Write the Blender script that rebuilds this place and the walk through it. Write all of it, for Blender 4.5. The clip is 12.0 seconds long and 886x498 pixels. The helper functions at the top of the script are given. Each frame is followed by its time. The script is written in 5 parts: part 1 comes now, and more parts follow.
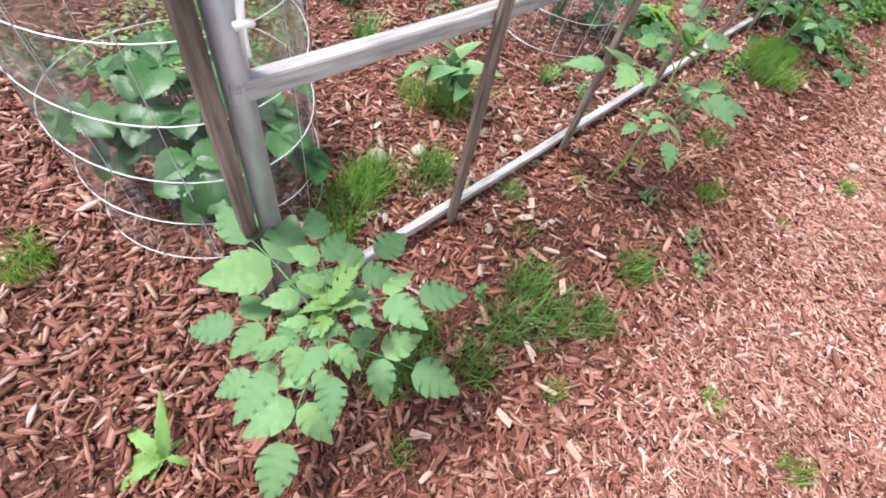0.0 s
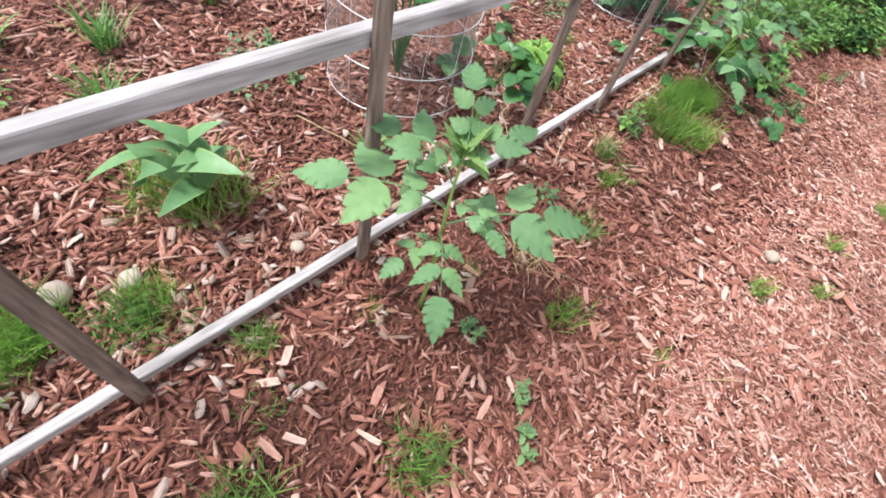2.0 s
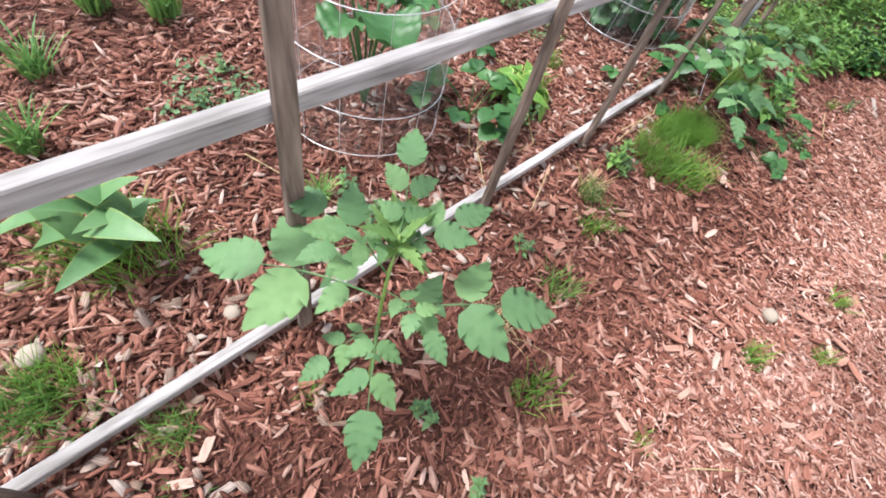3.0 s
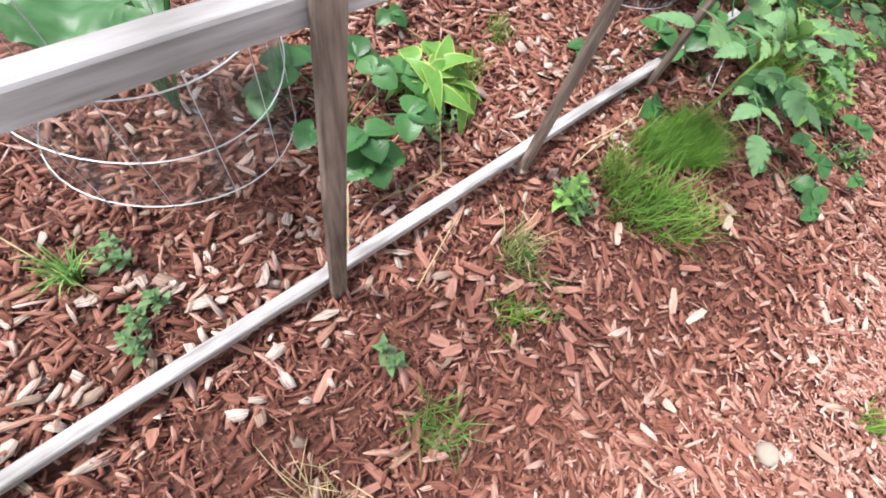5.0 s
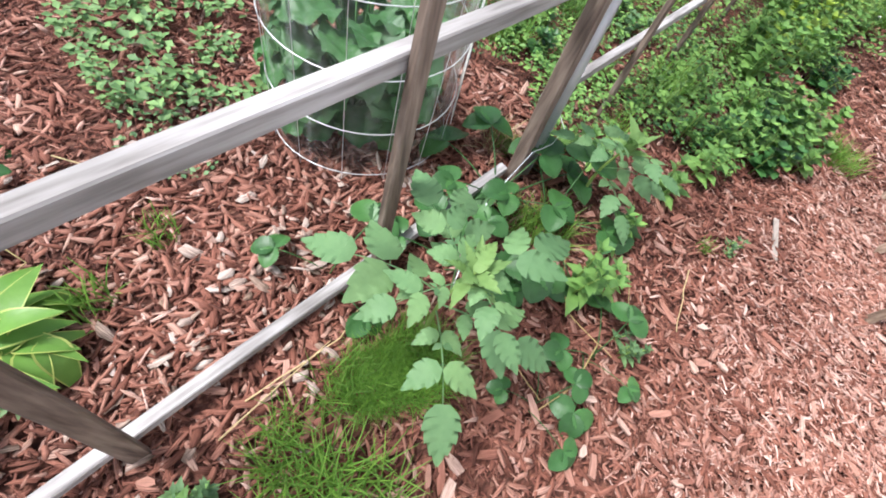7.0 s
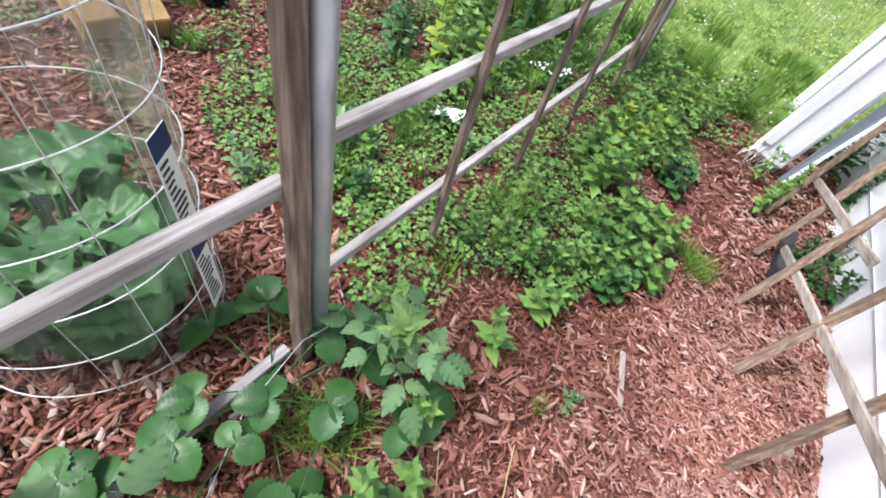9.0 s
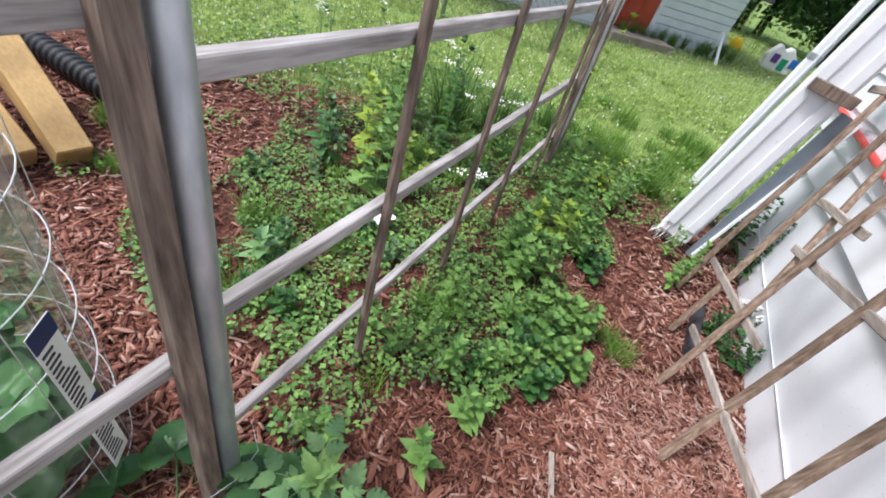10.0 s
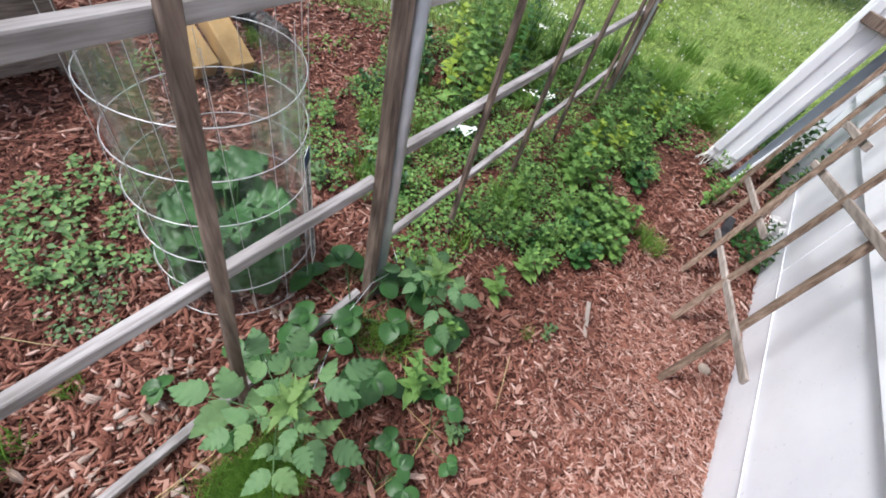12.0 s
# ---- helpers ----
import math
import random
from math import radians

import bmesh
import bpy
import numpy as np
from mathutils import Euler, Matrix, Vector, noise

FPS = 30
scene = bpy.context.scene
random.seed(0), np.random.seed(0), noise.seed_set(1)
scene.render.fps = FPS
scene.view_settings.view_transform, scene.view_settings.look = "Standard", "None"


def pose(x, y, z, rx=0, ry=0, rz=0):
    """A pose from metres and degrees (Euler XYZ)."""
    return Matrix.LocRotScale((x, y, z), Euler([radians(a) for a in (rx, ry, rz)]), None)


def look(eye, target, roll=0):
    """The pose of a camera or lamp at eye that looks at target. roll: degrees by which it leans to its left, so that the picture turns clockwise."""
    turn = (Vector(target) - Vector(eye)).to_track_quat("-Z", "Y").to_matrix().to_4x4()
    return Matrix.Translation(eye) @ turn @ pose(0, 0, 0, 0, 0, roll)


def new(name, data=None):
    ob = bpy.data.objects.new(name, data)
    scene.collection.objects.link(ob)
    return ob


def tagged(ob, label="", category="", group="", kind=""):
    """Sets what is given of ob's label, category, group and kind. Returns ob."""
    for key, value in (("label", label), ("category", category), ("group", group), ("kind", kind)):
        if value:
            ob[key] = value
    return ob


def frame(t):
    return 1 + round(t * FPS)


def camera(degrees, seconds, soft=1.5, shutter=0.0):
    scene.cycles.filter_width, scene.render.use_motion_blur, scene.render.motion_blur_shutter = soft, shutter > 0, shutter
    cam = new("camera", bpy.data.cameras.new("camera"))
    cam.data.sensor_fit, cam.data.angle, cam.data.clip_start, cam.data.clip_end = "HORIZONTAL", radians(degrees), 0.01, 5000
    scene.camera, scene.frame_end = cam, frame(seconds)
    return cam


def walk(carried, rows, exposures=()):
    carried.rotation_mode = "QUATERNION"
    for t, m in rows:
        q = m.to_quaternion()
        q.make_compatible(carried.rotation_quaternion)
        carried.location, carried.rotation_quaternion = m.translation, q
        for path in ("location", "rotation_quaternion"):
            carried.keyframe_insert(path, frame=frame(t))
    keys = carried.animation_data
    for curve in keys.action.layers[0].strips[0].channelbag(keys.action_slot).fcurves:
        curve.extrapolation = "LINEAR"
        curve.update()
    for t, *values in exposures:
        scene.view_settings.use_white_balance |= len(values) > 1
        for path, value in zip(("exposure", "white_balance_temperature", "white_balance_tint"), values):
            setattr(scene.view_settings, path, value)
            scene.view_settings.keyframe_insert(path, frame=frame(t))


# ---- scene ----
cam = camera(94.0, 12.0, soft=1.85)
PATH = [
    (0.0, pose(0.536, -0.806, 1.111, 33.76, -11.04, 48.52)),
    (0.5, pose(0.526, -0.423, 1.140, 33.42, -11.73, 47.75)),
    (1.0, pose(0.529, -0.102, 1.125, 33.65, -11.55, 45.09)),
    (1.5, pose(0.555, 0.130, 1.122, 33.39, -12.42, 46.34)),
    (2.0, pose(0.551, 0.194, 1.120, 33.66, -11.52, 47.50)),
    (2.5, pose(0.505, 0.284, 1.095, 33.95, -11.78, 47.73)),
    (3.0, pose(0.455, 0.459, 1.133, 33.01, -11.89, 48.54)),
    (3.5, pose(0.512, 0.750, 1.211, 33.85, -9.77, 44.76)),
    (3.7, pose(0.523, 0.923, 1.215, 33.07, -9.17, 44.80)),
    (5.3, pose(0.276, 1.295, 0.952, 22.53, -10.48, 51.98)),
    (5.5, pose(0.275, 1.402, 1.001, 21.49, -9.82, 52.19)),
    (6.0, pose(0.334, 1.679, 1.032, 23.01, -9.05, 52.61)),
    (6.5, pose(0.388, 1.947, 1.139, 28.40, -11.59, 47.07)),
    (7.0, pose(0.321, 2.209, 1.105, 30.16, -13.34, 45.61)),
    (7.5, pose(0.309, 2.355, 1.104, 30.74, -13.52, 45.46)),
    (7.7, pose(0.322, 2.453, 1.149, 31.06, -13.60, 45.61)),
    (9.3, pose(0.426, 2.900, 1.326, 41.40, -13.42, 36.13)),
    (9.5, pose(0.418, 2.931, 1.367, 43.03, -12.94, 34.83)),
    (10.0, pose(0.434, 2.989, 1.499, 48.60, -15.10, 31.72)),
    (10.5, pose(0.467, 2.979, 1.585, 50.79, -16.06, 30.06)),
    (11.0, pose(0.517, 2.800, 1.603, 46.38, -16.98, 32.76)),
    (11.5, pose(0.558, 2.582, 1.622, 40.16, -14.76, 37.25)),
    (12.0, pose(0.589, 2.407, 1.646, 39.42, -13.10, 38.66)),
]
walk(cam, PATH, [(0.0, 1.14, 6150, 9), (0.5, 1.0, 6150, 9), (1.0, 0.98, 6150, 9), (1.5, 1.1, 6150, 9), (2.5, 1.2, 6150, 9), (3.5, 1.05, 6150, 9), (5.5, 1.3, 6150, 9), (6.0, 1.32, 6150, 9), (7.0, 1.10, 6100, 9), (7.7, 1.2, 6100, 9), (9.5, 0.78, 6120, 11), (10.5, 0.49, 6120, 11), (11.0, 0.45, 6120, 11), (12.0, 0.52, 6120, 11)])

# ---------------------------------------------------------------- light
world = bpy.data.worlds.new("overcast_sky")
scene.world = world
world.use_nodes = True
wn = world.node_tree.nodes
sky = wn.new("ShaderNodeTexSky")
sky.sky_type = 'NISHITA'
sky.sun_disc = False
sky.sun_elevation = radians(60)
sky.sun_rotation = radians(-124)
sky.air_density = 1.0
sky.dust_density = 4.0
cloud = wn.new("ShaderNodeHueSaturation")  # thin even cloud takes the blue out of the sky
cloud.inputs["Saturation"].default_value = 0.8
world.node_tree.links.new(sky.outputs[0], cloud.inputs["Color"])
world.node_tree.links.new(cloud.outputs[0], wn["Background"].inputs[0])
wn["Background"].inputs[1].default_value = 0.12
sun = new("sun", bpy.data.lights.new("sun", 'SUN'))
sun.data.energy = 2.7
sun.data.angle = radians(14)
sun.data.color = (1.0, 0.97, 0.93)
sun.matrix_world = look((4 * math.sin(radians(-124)), 4 * math.cos(radians(-124)), 7), (0, 0, 0))


# ---------------------------------------------------------------- tools
def gz(x, y):
    """Height of the sloping yard."""
    x = max(-7.0, min(7.0, x))
    y = max(-6.0, min(13.0, y))
    return -0.05 - 0.0398 * x + 0.0497 * y


def gp(x, y, h=0.0):
    return Vector((x, y, gz(x, y) + h))


LEAN_X, LEAN_Y = -0.07, 0.10


def fp(y, z, off=0.0):
    """A point of the trellis plane, which leans a little."""
    return Vector((LEAN_X * z + off, y + LEAN_Y * z, z))


def put_mesh(name, V, F, mat, parent=None, label="", smooth=False):
    me = bpy.data.meshes.new(name)
    me.from_pydata([tuple(v) for v in V], [], F)
    me.materials.append(mat)
    if smooth:
        me.polygons.foreach_set("use_smooth", [True] * len(me.polygons))
    me.update()
    ob = new(name, me)
    if parent is not None:
        ob.parent = parent
    if label:
        ob["label"] = label
    return ob


def quad_mesh(name, V, Q, mat, smooth=False, fibre=None):
    """A large mesh of quads from arrays."""
    V = np.asarray(V, dtype=np.float32)
    Q = np.asarray(Q, dtype=np.int32)
    k = Q.shape[1]
    me = bpy.data.meshes.new(name)
    me.vertices.add(len(V))
    me.vertices.foreach_set("co", V.ravel())
    me.loops.add(Q.size)
    me.loops.foreach_set("vertex_index", Q.ravel())
    me.polygons.add(len(Q))
    me.polygons.foreach_set("loop_start", np.arange(0, Q.size, k, dtype=np.int32))
    me.materials.append(mat)
    if fibre is not None:
        me.attributes.new("fibre", 'FLOAT_VECTOR', 'POINT').data.foreach_set("vector", np.asarray(fibre, dtype=np.float32).ravel())
    me.update(calc_edges=True)
    me.validate()
    if smooth:
        me.polygons.foreach_set("use_smooth", [True] * len(me.polygons))
    return me


def part(name, bm, mat, parent=None, label="", smooth=False):
    me = bpy.data.meshes.new(name)
    bm.to_mesh(me)
    bm.free()
    me.materials.append(mat)
    if smooth:
        me.polygons.foreach_set("use_smooth", [True] * len(me.polygons))
    ob = new(name, me)
    if parent is not None:
        ob.parent = parent
    if label:
        ob["label"] = label
    return ob


def thing(name, at, label, category, group="", kind=""):
    ob = new(name)
    ob.location = at
    ob.empty_display_size = 0.05
    return tagged(ob, label, category, group, kind)


def beam_bm(p0, p1, w, h, side=(1, 0, 0), bevel=0.003, segs=1, wob=0.0):
    """A squared piece of timber from p0 to p1; w is measured along side."""
    p0, p1, side = Vector(p0), Vector(p1), Vector(side)
    d = (p1 - p0)
    L = d.length
    d.normalize()
    s = (side - d * side.dot(d)).normalized()
    u = d.cross(s)
    bm = bmesh.new()
    rings = []
    for i in range(segs + 1):
        t = i / segs
        c = p0 + d * (L * t) + s * (wob * random.uniform(-1, 1)) + u * (wob * random.uniform(-1, 1))
        rings.append([bm.verts.new(c + s * (a * w / 2) + u * (b * h / 2)) for a, b in ((-1, -1), (1, -1), (1, 1), (-1, 1))])
    for a, b in zip(rings, rings[1:]):
        for i in range(4):
            bm.faces.new((a[i], a[(i + 1) % 4], b[(i + 1) % 4], b[i]))
    bm.faces.new(rings[0][::-1])
    bm.faces.new(rings[-1])
    bmesh.ops.recalc_face_normals(bm, faces=bm.faces[:])
    if bevel:
        es = [e for e in bm.edges if e.calc_face_angle(0) > 0.7]
        bmesh.ops.bevel(bm, geom=es, offset=bevel, segments=1, affect='EDGES')
    return bm


def tube_vf(pts, r, sides=6, r_end=None, closed=False):
    pts = [Vector(p) for p in pts]
    n = len(pts)
    V, F = [], []
    ref = Vector((0, 0, 1))
    for i, p in enumerate(pts):
        a = pts[(i - 1) % n] if (i > 0 or closed) else pts[i]
        b = pts[(i + 1) % n] if (i < n - 1 or closed) else pts[i]
        d = (b - a).normalized()
        k = ref if abs(d.dot(ref)) < 0.95 else Vector((1, 0, 0))
        s = d.cross(k).normalized()
        u = s.cross(d)
        rr = r if r_end is None else r + (r_end - r) * i / max(1, n - 1)
        for j in range(sides):
            q = 2 * math.pi * j / sides
            V.append(p + s * (rr * math.cos(q)) + u * (rr * math.sin(q)))
    for i in range(n if closed else n - 1):
        for j in range(sides):
            a, b = i * sides, ((i + 1) % n) * sides
            F.append((a + j, b + j, b + (j + 1) % sides, a + (j + 1) % sides))
    if not closed:
        F.append(tuple(range(sides)))
        F.append(tuple((n - 1) * sides + j for j in range(sides))[::-1])
    return V, F


def merge(*parts):
    V, F = [], []
    for v, f in parts:
        o = len(V)
        V += list(v)
        F += [tuple(i + o for i in q) for q in f]
    return V, F


def moved(vf, m):
    return [m @ Vector(v) for v in vf[0]], vf[1]


# ---------------------------------------------------------------- materials
def material(name, color, rough=0.7, metal=0.0):
    m = bpy.data.materials.new(name)
    m.use_nodes = True
    b = m.node_tree.nodes["Principled BSDF"]
    b.inputs["Base Color"].default_value = (*color, 1)
    b.inputs["Roughness"].default_value = rough
    b.inputs["Metallic"].default_value = metal
    b.inputs["Specular IOR Level"].default_value = 0.35
    return m


def ramp(nt, fac, stops):
    r = nt.nodes.new("ShaderNodeValToRGB")
    e = r.color_ramp.elements
    while len(e) < len(stops):
        e.new(0.5)
    for k, (p, c) in zip(e, stops):
        k.position = p
        k.color = (*c, 1)
    nt.links.new(fac, r.inputs[0])
    return r.outputs[0]


def tex(nt, kind, scale, vec=None, detail=4.0, stretch=None):
    n = nt.nodes.new(kind)
    n.inputs["Scale"].default_value = scale
    if kind == "ShaderNodeTexNoise":
        n.inputs["Detail"].default_value = detail
    if vec is None:
        vec = nt.nodes.new("ShaderNodeTexCoord").outputs["Object"]
    if stretch:
        mp = nt.nodes.new("ShaderNodeMapping")
        mp.inputs["Scale"].default_value = stretch
        nt.links.new(vec, mp.inputs[0])
        vec = mp.outputs[0]
    nt.links.new(vec, n.inputs["Vector"])
    return n


def mix(nt, fac, a, b, mode='MIX'):
    n = nt.nodes.new("ShaderNodeMix")
    n.data_type, n.blend_type = 'RGBA', mode
    for v, k in ((fac, 0), (a, 6), (b, 7)):
        if hasattr(v, "links"):
            nt.links.new(v, n.inputs[k])
        elif isinstance(v, (int, float)):
            n.inputs[k].default_value = v
        else:
            n.inputs[k].default_value = (*v, 1)
    return n.outputs[2]


def bump(nt, height, strength=0.4, dist=0.005):
    b = nt.nodes.new("ShaderNodeBump")
    b.inputs["Strength"].default_value = strength
    b.inputs["Distance"].default_value = dist
    nt.links.new(height, b.inputs["Height"])
    nt.links.new(b.outputs[0], nt.nodes["Principled BSDF"].inputs["Normal"])


def setcol(nt, sock):
    nt.links.new(sock, nt.nodes["Principled BSDF"].inputs["Base Color"])


def world_pos(nt):
    return nt.nodes.new("ShaderNodeNewGeometry").outputs["Position"]


def wood_mat(name, dark, mid, light, rough=0.75, scale=14.0, along='Z'):
    """Weathered timber with grain along one axis."""
    m = material(name, mid, rough)
    nt = m.node_tree
    st = {'Z': (6, 6, 0.5), 'Y': (6, 0.5, 6), 'X': (0.5, 6, 6)}[along]
    p = world_pos(nt)
    a = tex(nt, "ShaderNodeTexNoise", scale, p, 6, st)
    b = tex(nt, "ShaderNodeTexNoise", 3.0, p, 3)
    c1 = ramp(nt, a.outputs[0], [(0.3, dark), (0.5, mid), (0.72, light)])
    c2 = ramp(nt, b.outputs[0], [(0.35, (0.6, 0.58, 0.55)), (0.65, (1.1, 1.08, 1.05))])
    setcol(nt, mix(nt, 1.0, c1, c2, 'MULTIPLY'))
    bump(nt, a.outputs[0], 0.5, 0.002)
    return m


def leaf_mat(name, dark, light, back=None, rough=0.5, trans=0.25, veins=True):
    m = material(name, light, rough)
    nt = m.node_tree
    inf = nt.nodes.new("ShaderNodeObjectInfo").outputs["Random"]
    isl = nt.nodes.new("ShaderNodeNewGeometry").outputs["Random Per Island"]
    n = tex(nt, "ShaderNodeTexNoise", 45.0, world_pos(nt), 4)
    mid = tuple(0.45 * a + 0.55 * b for a, b in zip(dark, light))
    base = ramp(nt, n.outputs[0], [(0.2, mid), (0.8, light)])
    v1 = ramp(nt, isl, [(0.0, (0.55, 0.6, 0.55)), (0.5, (0.95, 0.95, 0.9)), (1.0, (1.3, 1.2, 1.05))])
    v2 = ramp(nt, inf, [(0.0, (0.82, 0.86, 0.8)), (1.0, (1.15, 1.1, 1.05))])
    col = mix(nt, 1.0, mix(nt, 1.0, base, v1, 'MULTIPLY'), v2, 'MULTIPLY')
    setcol(nt, col)
    t = nt.nodes.new("ShaderNodeBsdfTranslucent")
    nt.links.new(col, t.inputs[0])
    ms = nt.nodes.new("ShaderNodeMixShader")
    ms.inputs[0].default_value = trans
    out = nt.nodes["Material Output"]
    nt.links.new(nt.nodes["Principled BSDF"].outputs[0], ms.inputs[1])
    nt.links.new(t.outputs[0], ms.inputs[2])
    nt.links.new(ms.outputs[0], out.inputs[0])
    bump(nt, n.outputs[0], 0.5, 0.003)
    return m


def mulch_mat(name, stops, rough=0.85):
    """Shredded wood: each piece its own tone, fibres along it."""
    m = material(name, (0.3, 0.13, 0.09), rough)
    nt = m.node_tree
    g = nt.nodes.new("ShaderNodeNewGeometry")
    c = ramp(nt, g.outputs["Random Per Island"], stops)
    fib = nt.nodes.new("ShaderNodeAttribute")
    fib.attribute_name = "fibre"
    n = tex(nt, "ShaderNodeTexNoise", 1.0, fib.outputs["Vector"], 5, (28, 420, 1))
    f = ramp(nt, n.outputs[0], [(0.32, (0.42, 0.36, 0.34)), (0.5, (0.93, 0.91, 0.90)), (0.68, (1.3, 1.31, 1.31))])
    big = tex(nt, "ShaderNodeTexNoise", 1.7, g.outputs["Position"], 3)
    f2 = ramp(nt, big.outputs[0], [(0.3, (0.76, 0.72, 0.70)), (0.7, (1.12, 1.1, 1.08))])
    setcol(nt, mix(nt, 1.0, mix(nt, 1.0, c, f, 'MULTIPLY'), f2, 'MULTIPLY'))
    bump(nt, n.outputs[0], 0.7, 0.002)
    return m


def ground_mat():
    """Fine red shredded mulch and soil, with lawn soil where the grass grows."""
    m = material("yard_ground", (0.2, 0.1, 0.07), 0.9)
    nt = m.node_tree
    p = world_pos(nt)
    a = tex(nt, "ShaderNodeTexVoronoi", 75.0, p, stretch=(1, 0.6, 1))
    b = tex(nt, "ShaderNodeTexNoise", 60.0, p, 6)
    d = tex(nt, "ShaderNodeTexNoise", 2.2, p, 4)
    cell = ramp(nt, a.outputs["Color"], [(0.0, (0.055, 0.021, 0.015)), (0.5, (0.12, 0.046, 0.032)), (0.85, (0.19, 0.088, 0.065)), (1.0, (0.30, 0.17, 0.13))])
    grit = ramp(nt, b.outputs[0], [(0.3, (0.45, 0.42, 0.4)), (0.7, (1.2, 1.15, 1.1))])
    tone = ramp(nt, d.outputs[0], [(0.35, (0.7, 0.66, 0.62)), (0.65, (1.1, 1.08, 1.05))])
    mulch = mix(nt, 1.0, mix(nt, 1.0, cell, grit, 'MULTIPLY'), tone, 'MULTIPLY')
    e = tex(nt, "ShaderNodeTexNoise", 9.0, p, 6)
    lawn = ramp(nt, e.outputs[0], [(0.3, (0.11, 0.17, 0.04)), (0.6, (0.22, 0.31, 0.085)), (0.8, (0.32, 0.41, 0.14))])
    # the lawn begins along a ragged slanting line
    sep = nt.nodes.new("ShaderNodeSeparateXYZ")
    nt.links.new(p, sep.inputs[0])
    k = nt.nodes.new("ShaderNodeMath")
    k.operation = 'MULTIPLY_ADD'
    k.inputs[1].default_value = -0.45
    nt.links.new(sep.outputs[0], k.inputs[0])
    nt.links.new(sep.outputs[1], k.inputs[2])
    k2 = nt.nodes.new("ShaderNodeMath")
    k2.operation = 'MULTIPLY_ADD'
    k2.inputs[1].default_value = 1.2
    nt.links.new(tex(nt, "ShaderNodeTexNoise", 2.5, p, 5).outputs[0], k2.inputs[0])
    nt.links.new(k.outputs[0], k2.inputs[2])
    edge = nt.nodes.new("ShaderNodeMapRange")
    edge.inputs[1].default_value = 6.25
    edge.inputs[2].default_value = 6.75
    nt.links.new(k2.outputs[0], edge.inputs[0])
    setcol(nt, mix(nt, edge.outputs[0], mulch, lawn))
    bump(nt, a.outputs["Distance"], 0.8, 0.012)
    return m


M_GROUND = ground_mat()
M_CHIP = mulch_mat("red_wood_chip", [(0.0, (0.095, 0.034, 0.022)), (0.25, (0.18, 0.068, 0.046)), (0.6, (0.265, 0.115, 0.082)), (0.87, (0.34, 0.18, 0.138)), (1.0, (0.46, 0.31, 0.255))])
M_SHRED = mulch_mat("fine_red_shreds", [(0.0, (0.07, 0.024, 0.017)), (0.4, (0.16, 0.058, 0.040)), (0.85, (0.26, 0.115, 0.085)), (1.0, (0.42, 0.25, 0.20))])
M_CHIP_PALE = mulch_mat("weathered_wood_chip", [(0.0, (0.22, 0.092, 0.066)), (0.35, (0.35, 0.178, 0.138)), (0.75, (0.45, 0.28, 0.235)), (1.0, (0.60, 0.45, 0.40))])
M_LITTER = mulch_mat("grey_leaf_litter", [(0.0, (0.22, 0.15, 0.11)), (0.5, (0.36, 0.28, 0.24)), (1.0, (0.52, 0.45, 0.41))])
M_STAKE = wood_mat("weathered_brown_stake", (0.085, 0.062, 0.050), (0.175, 0.132, 0.108), (0.27, 0.215, 0.18), along='Z')
M_RAIL = wood_mat("grey_weathered_rail", (0.22, 0.205, 0.205), (0.345, 0.33, 0.335), (0.45, 0.44, 0.455), along='Y')
M_LATH = wood_mat("pale_brown_lath", (0.13, 0.085, 0.06), (0.25, 0.18, 0.135), (0.38, 0.29, 0.23), along='Z')
M_LATH_PALE = wood_mat("bleached_lath", (0.24, 0.20, 0.18), (0.36, 0.315, 0.285), (0.48, 0.43, 0.40), along='Y')
M_LUMBER = wood_mat("yellow_treated_lumber", (0.50, 0.33, 0.14), (0.56, 0.375, 0.165), (0.62, 0.43, 0.20), 0.65, along='X')
M_DECK = wood_mat("grey_deck_board", (0.10, 0.085, 0.075), (0.19, 0.165, 0.15), (0.28, 0.25, 0.23), along='Y')


def galvanized():
    m = material("galvanized_steel", (0.42, 0.45, 0.48), 0.42, 0.75)
    nt = m.node_tree
    n = tex(nt, "ShaderNodeTexNoise", 30, world_pos(nt), 5, (1, 1, 0.3))
    setcol(nt, ramp(nt, n.outputs[0], [(0.3, (0.34, 0.37, 0.40)), (0.7, (0.52, 0.55, 0.58))]))
    return m


def painted(name, a, b, rough=0.55, grime=(0.8, 0.8, 0.78)):
    m = material(name, b, rough)
    nt = m.node_tree
    p = world_pos(nt)
    n = tex(nt, "ShaderNodeTexNoise", 5.0, p, 6)
    s = tex(nt, "ShaderNodeTexNoise", 60.0, p, 3)
    c = ramp(nt, n.outputs[0], [(0.3, a), (0.7, b)])
    k = ramp(nt, s.outputs[0], [(0.22, grime), (0.34, (1, 1, 1))])
    setcol(nt, mix(nt, 1.0, c, k, 'MULTIPLY'))
    bump(nt, s.outputs[0], 0.15, 0.002)
    return m


M_GALV = galvanized()
M_WIRE = material("galvanized_wire", (0.62, 0.63, 0.64), 0.4, 0.5)
M_OLDWIRE = material("dull_old_wire", (0.16, 0.17, 0.17), 0.6, 0.4)
M_WHITE = painted("white_siding_paint", (0.74, 0.76, 0.80), (0.82, 0.83, 0.86))
M_FOUND = painted("painted_foundation", (0.74, 0.76, 0.80), (0.81, 0.825, 0.855), 0.5, (0.8, 0.8, 0.8))
M_BLACK = material("black_corrugated_plastic", (0.012, 0.013, 0.015), 0.38)
M_REDHOSE = painted("red_hose_plastic", (0.62, 0.06, 0.05), (0.70, 0.10, 0.08), 0.35)
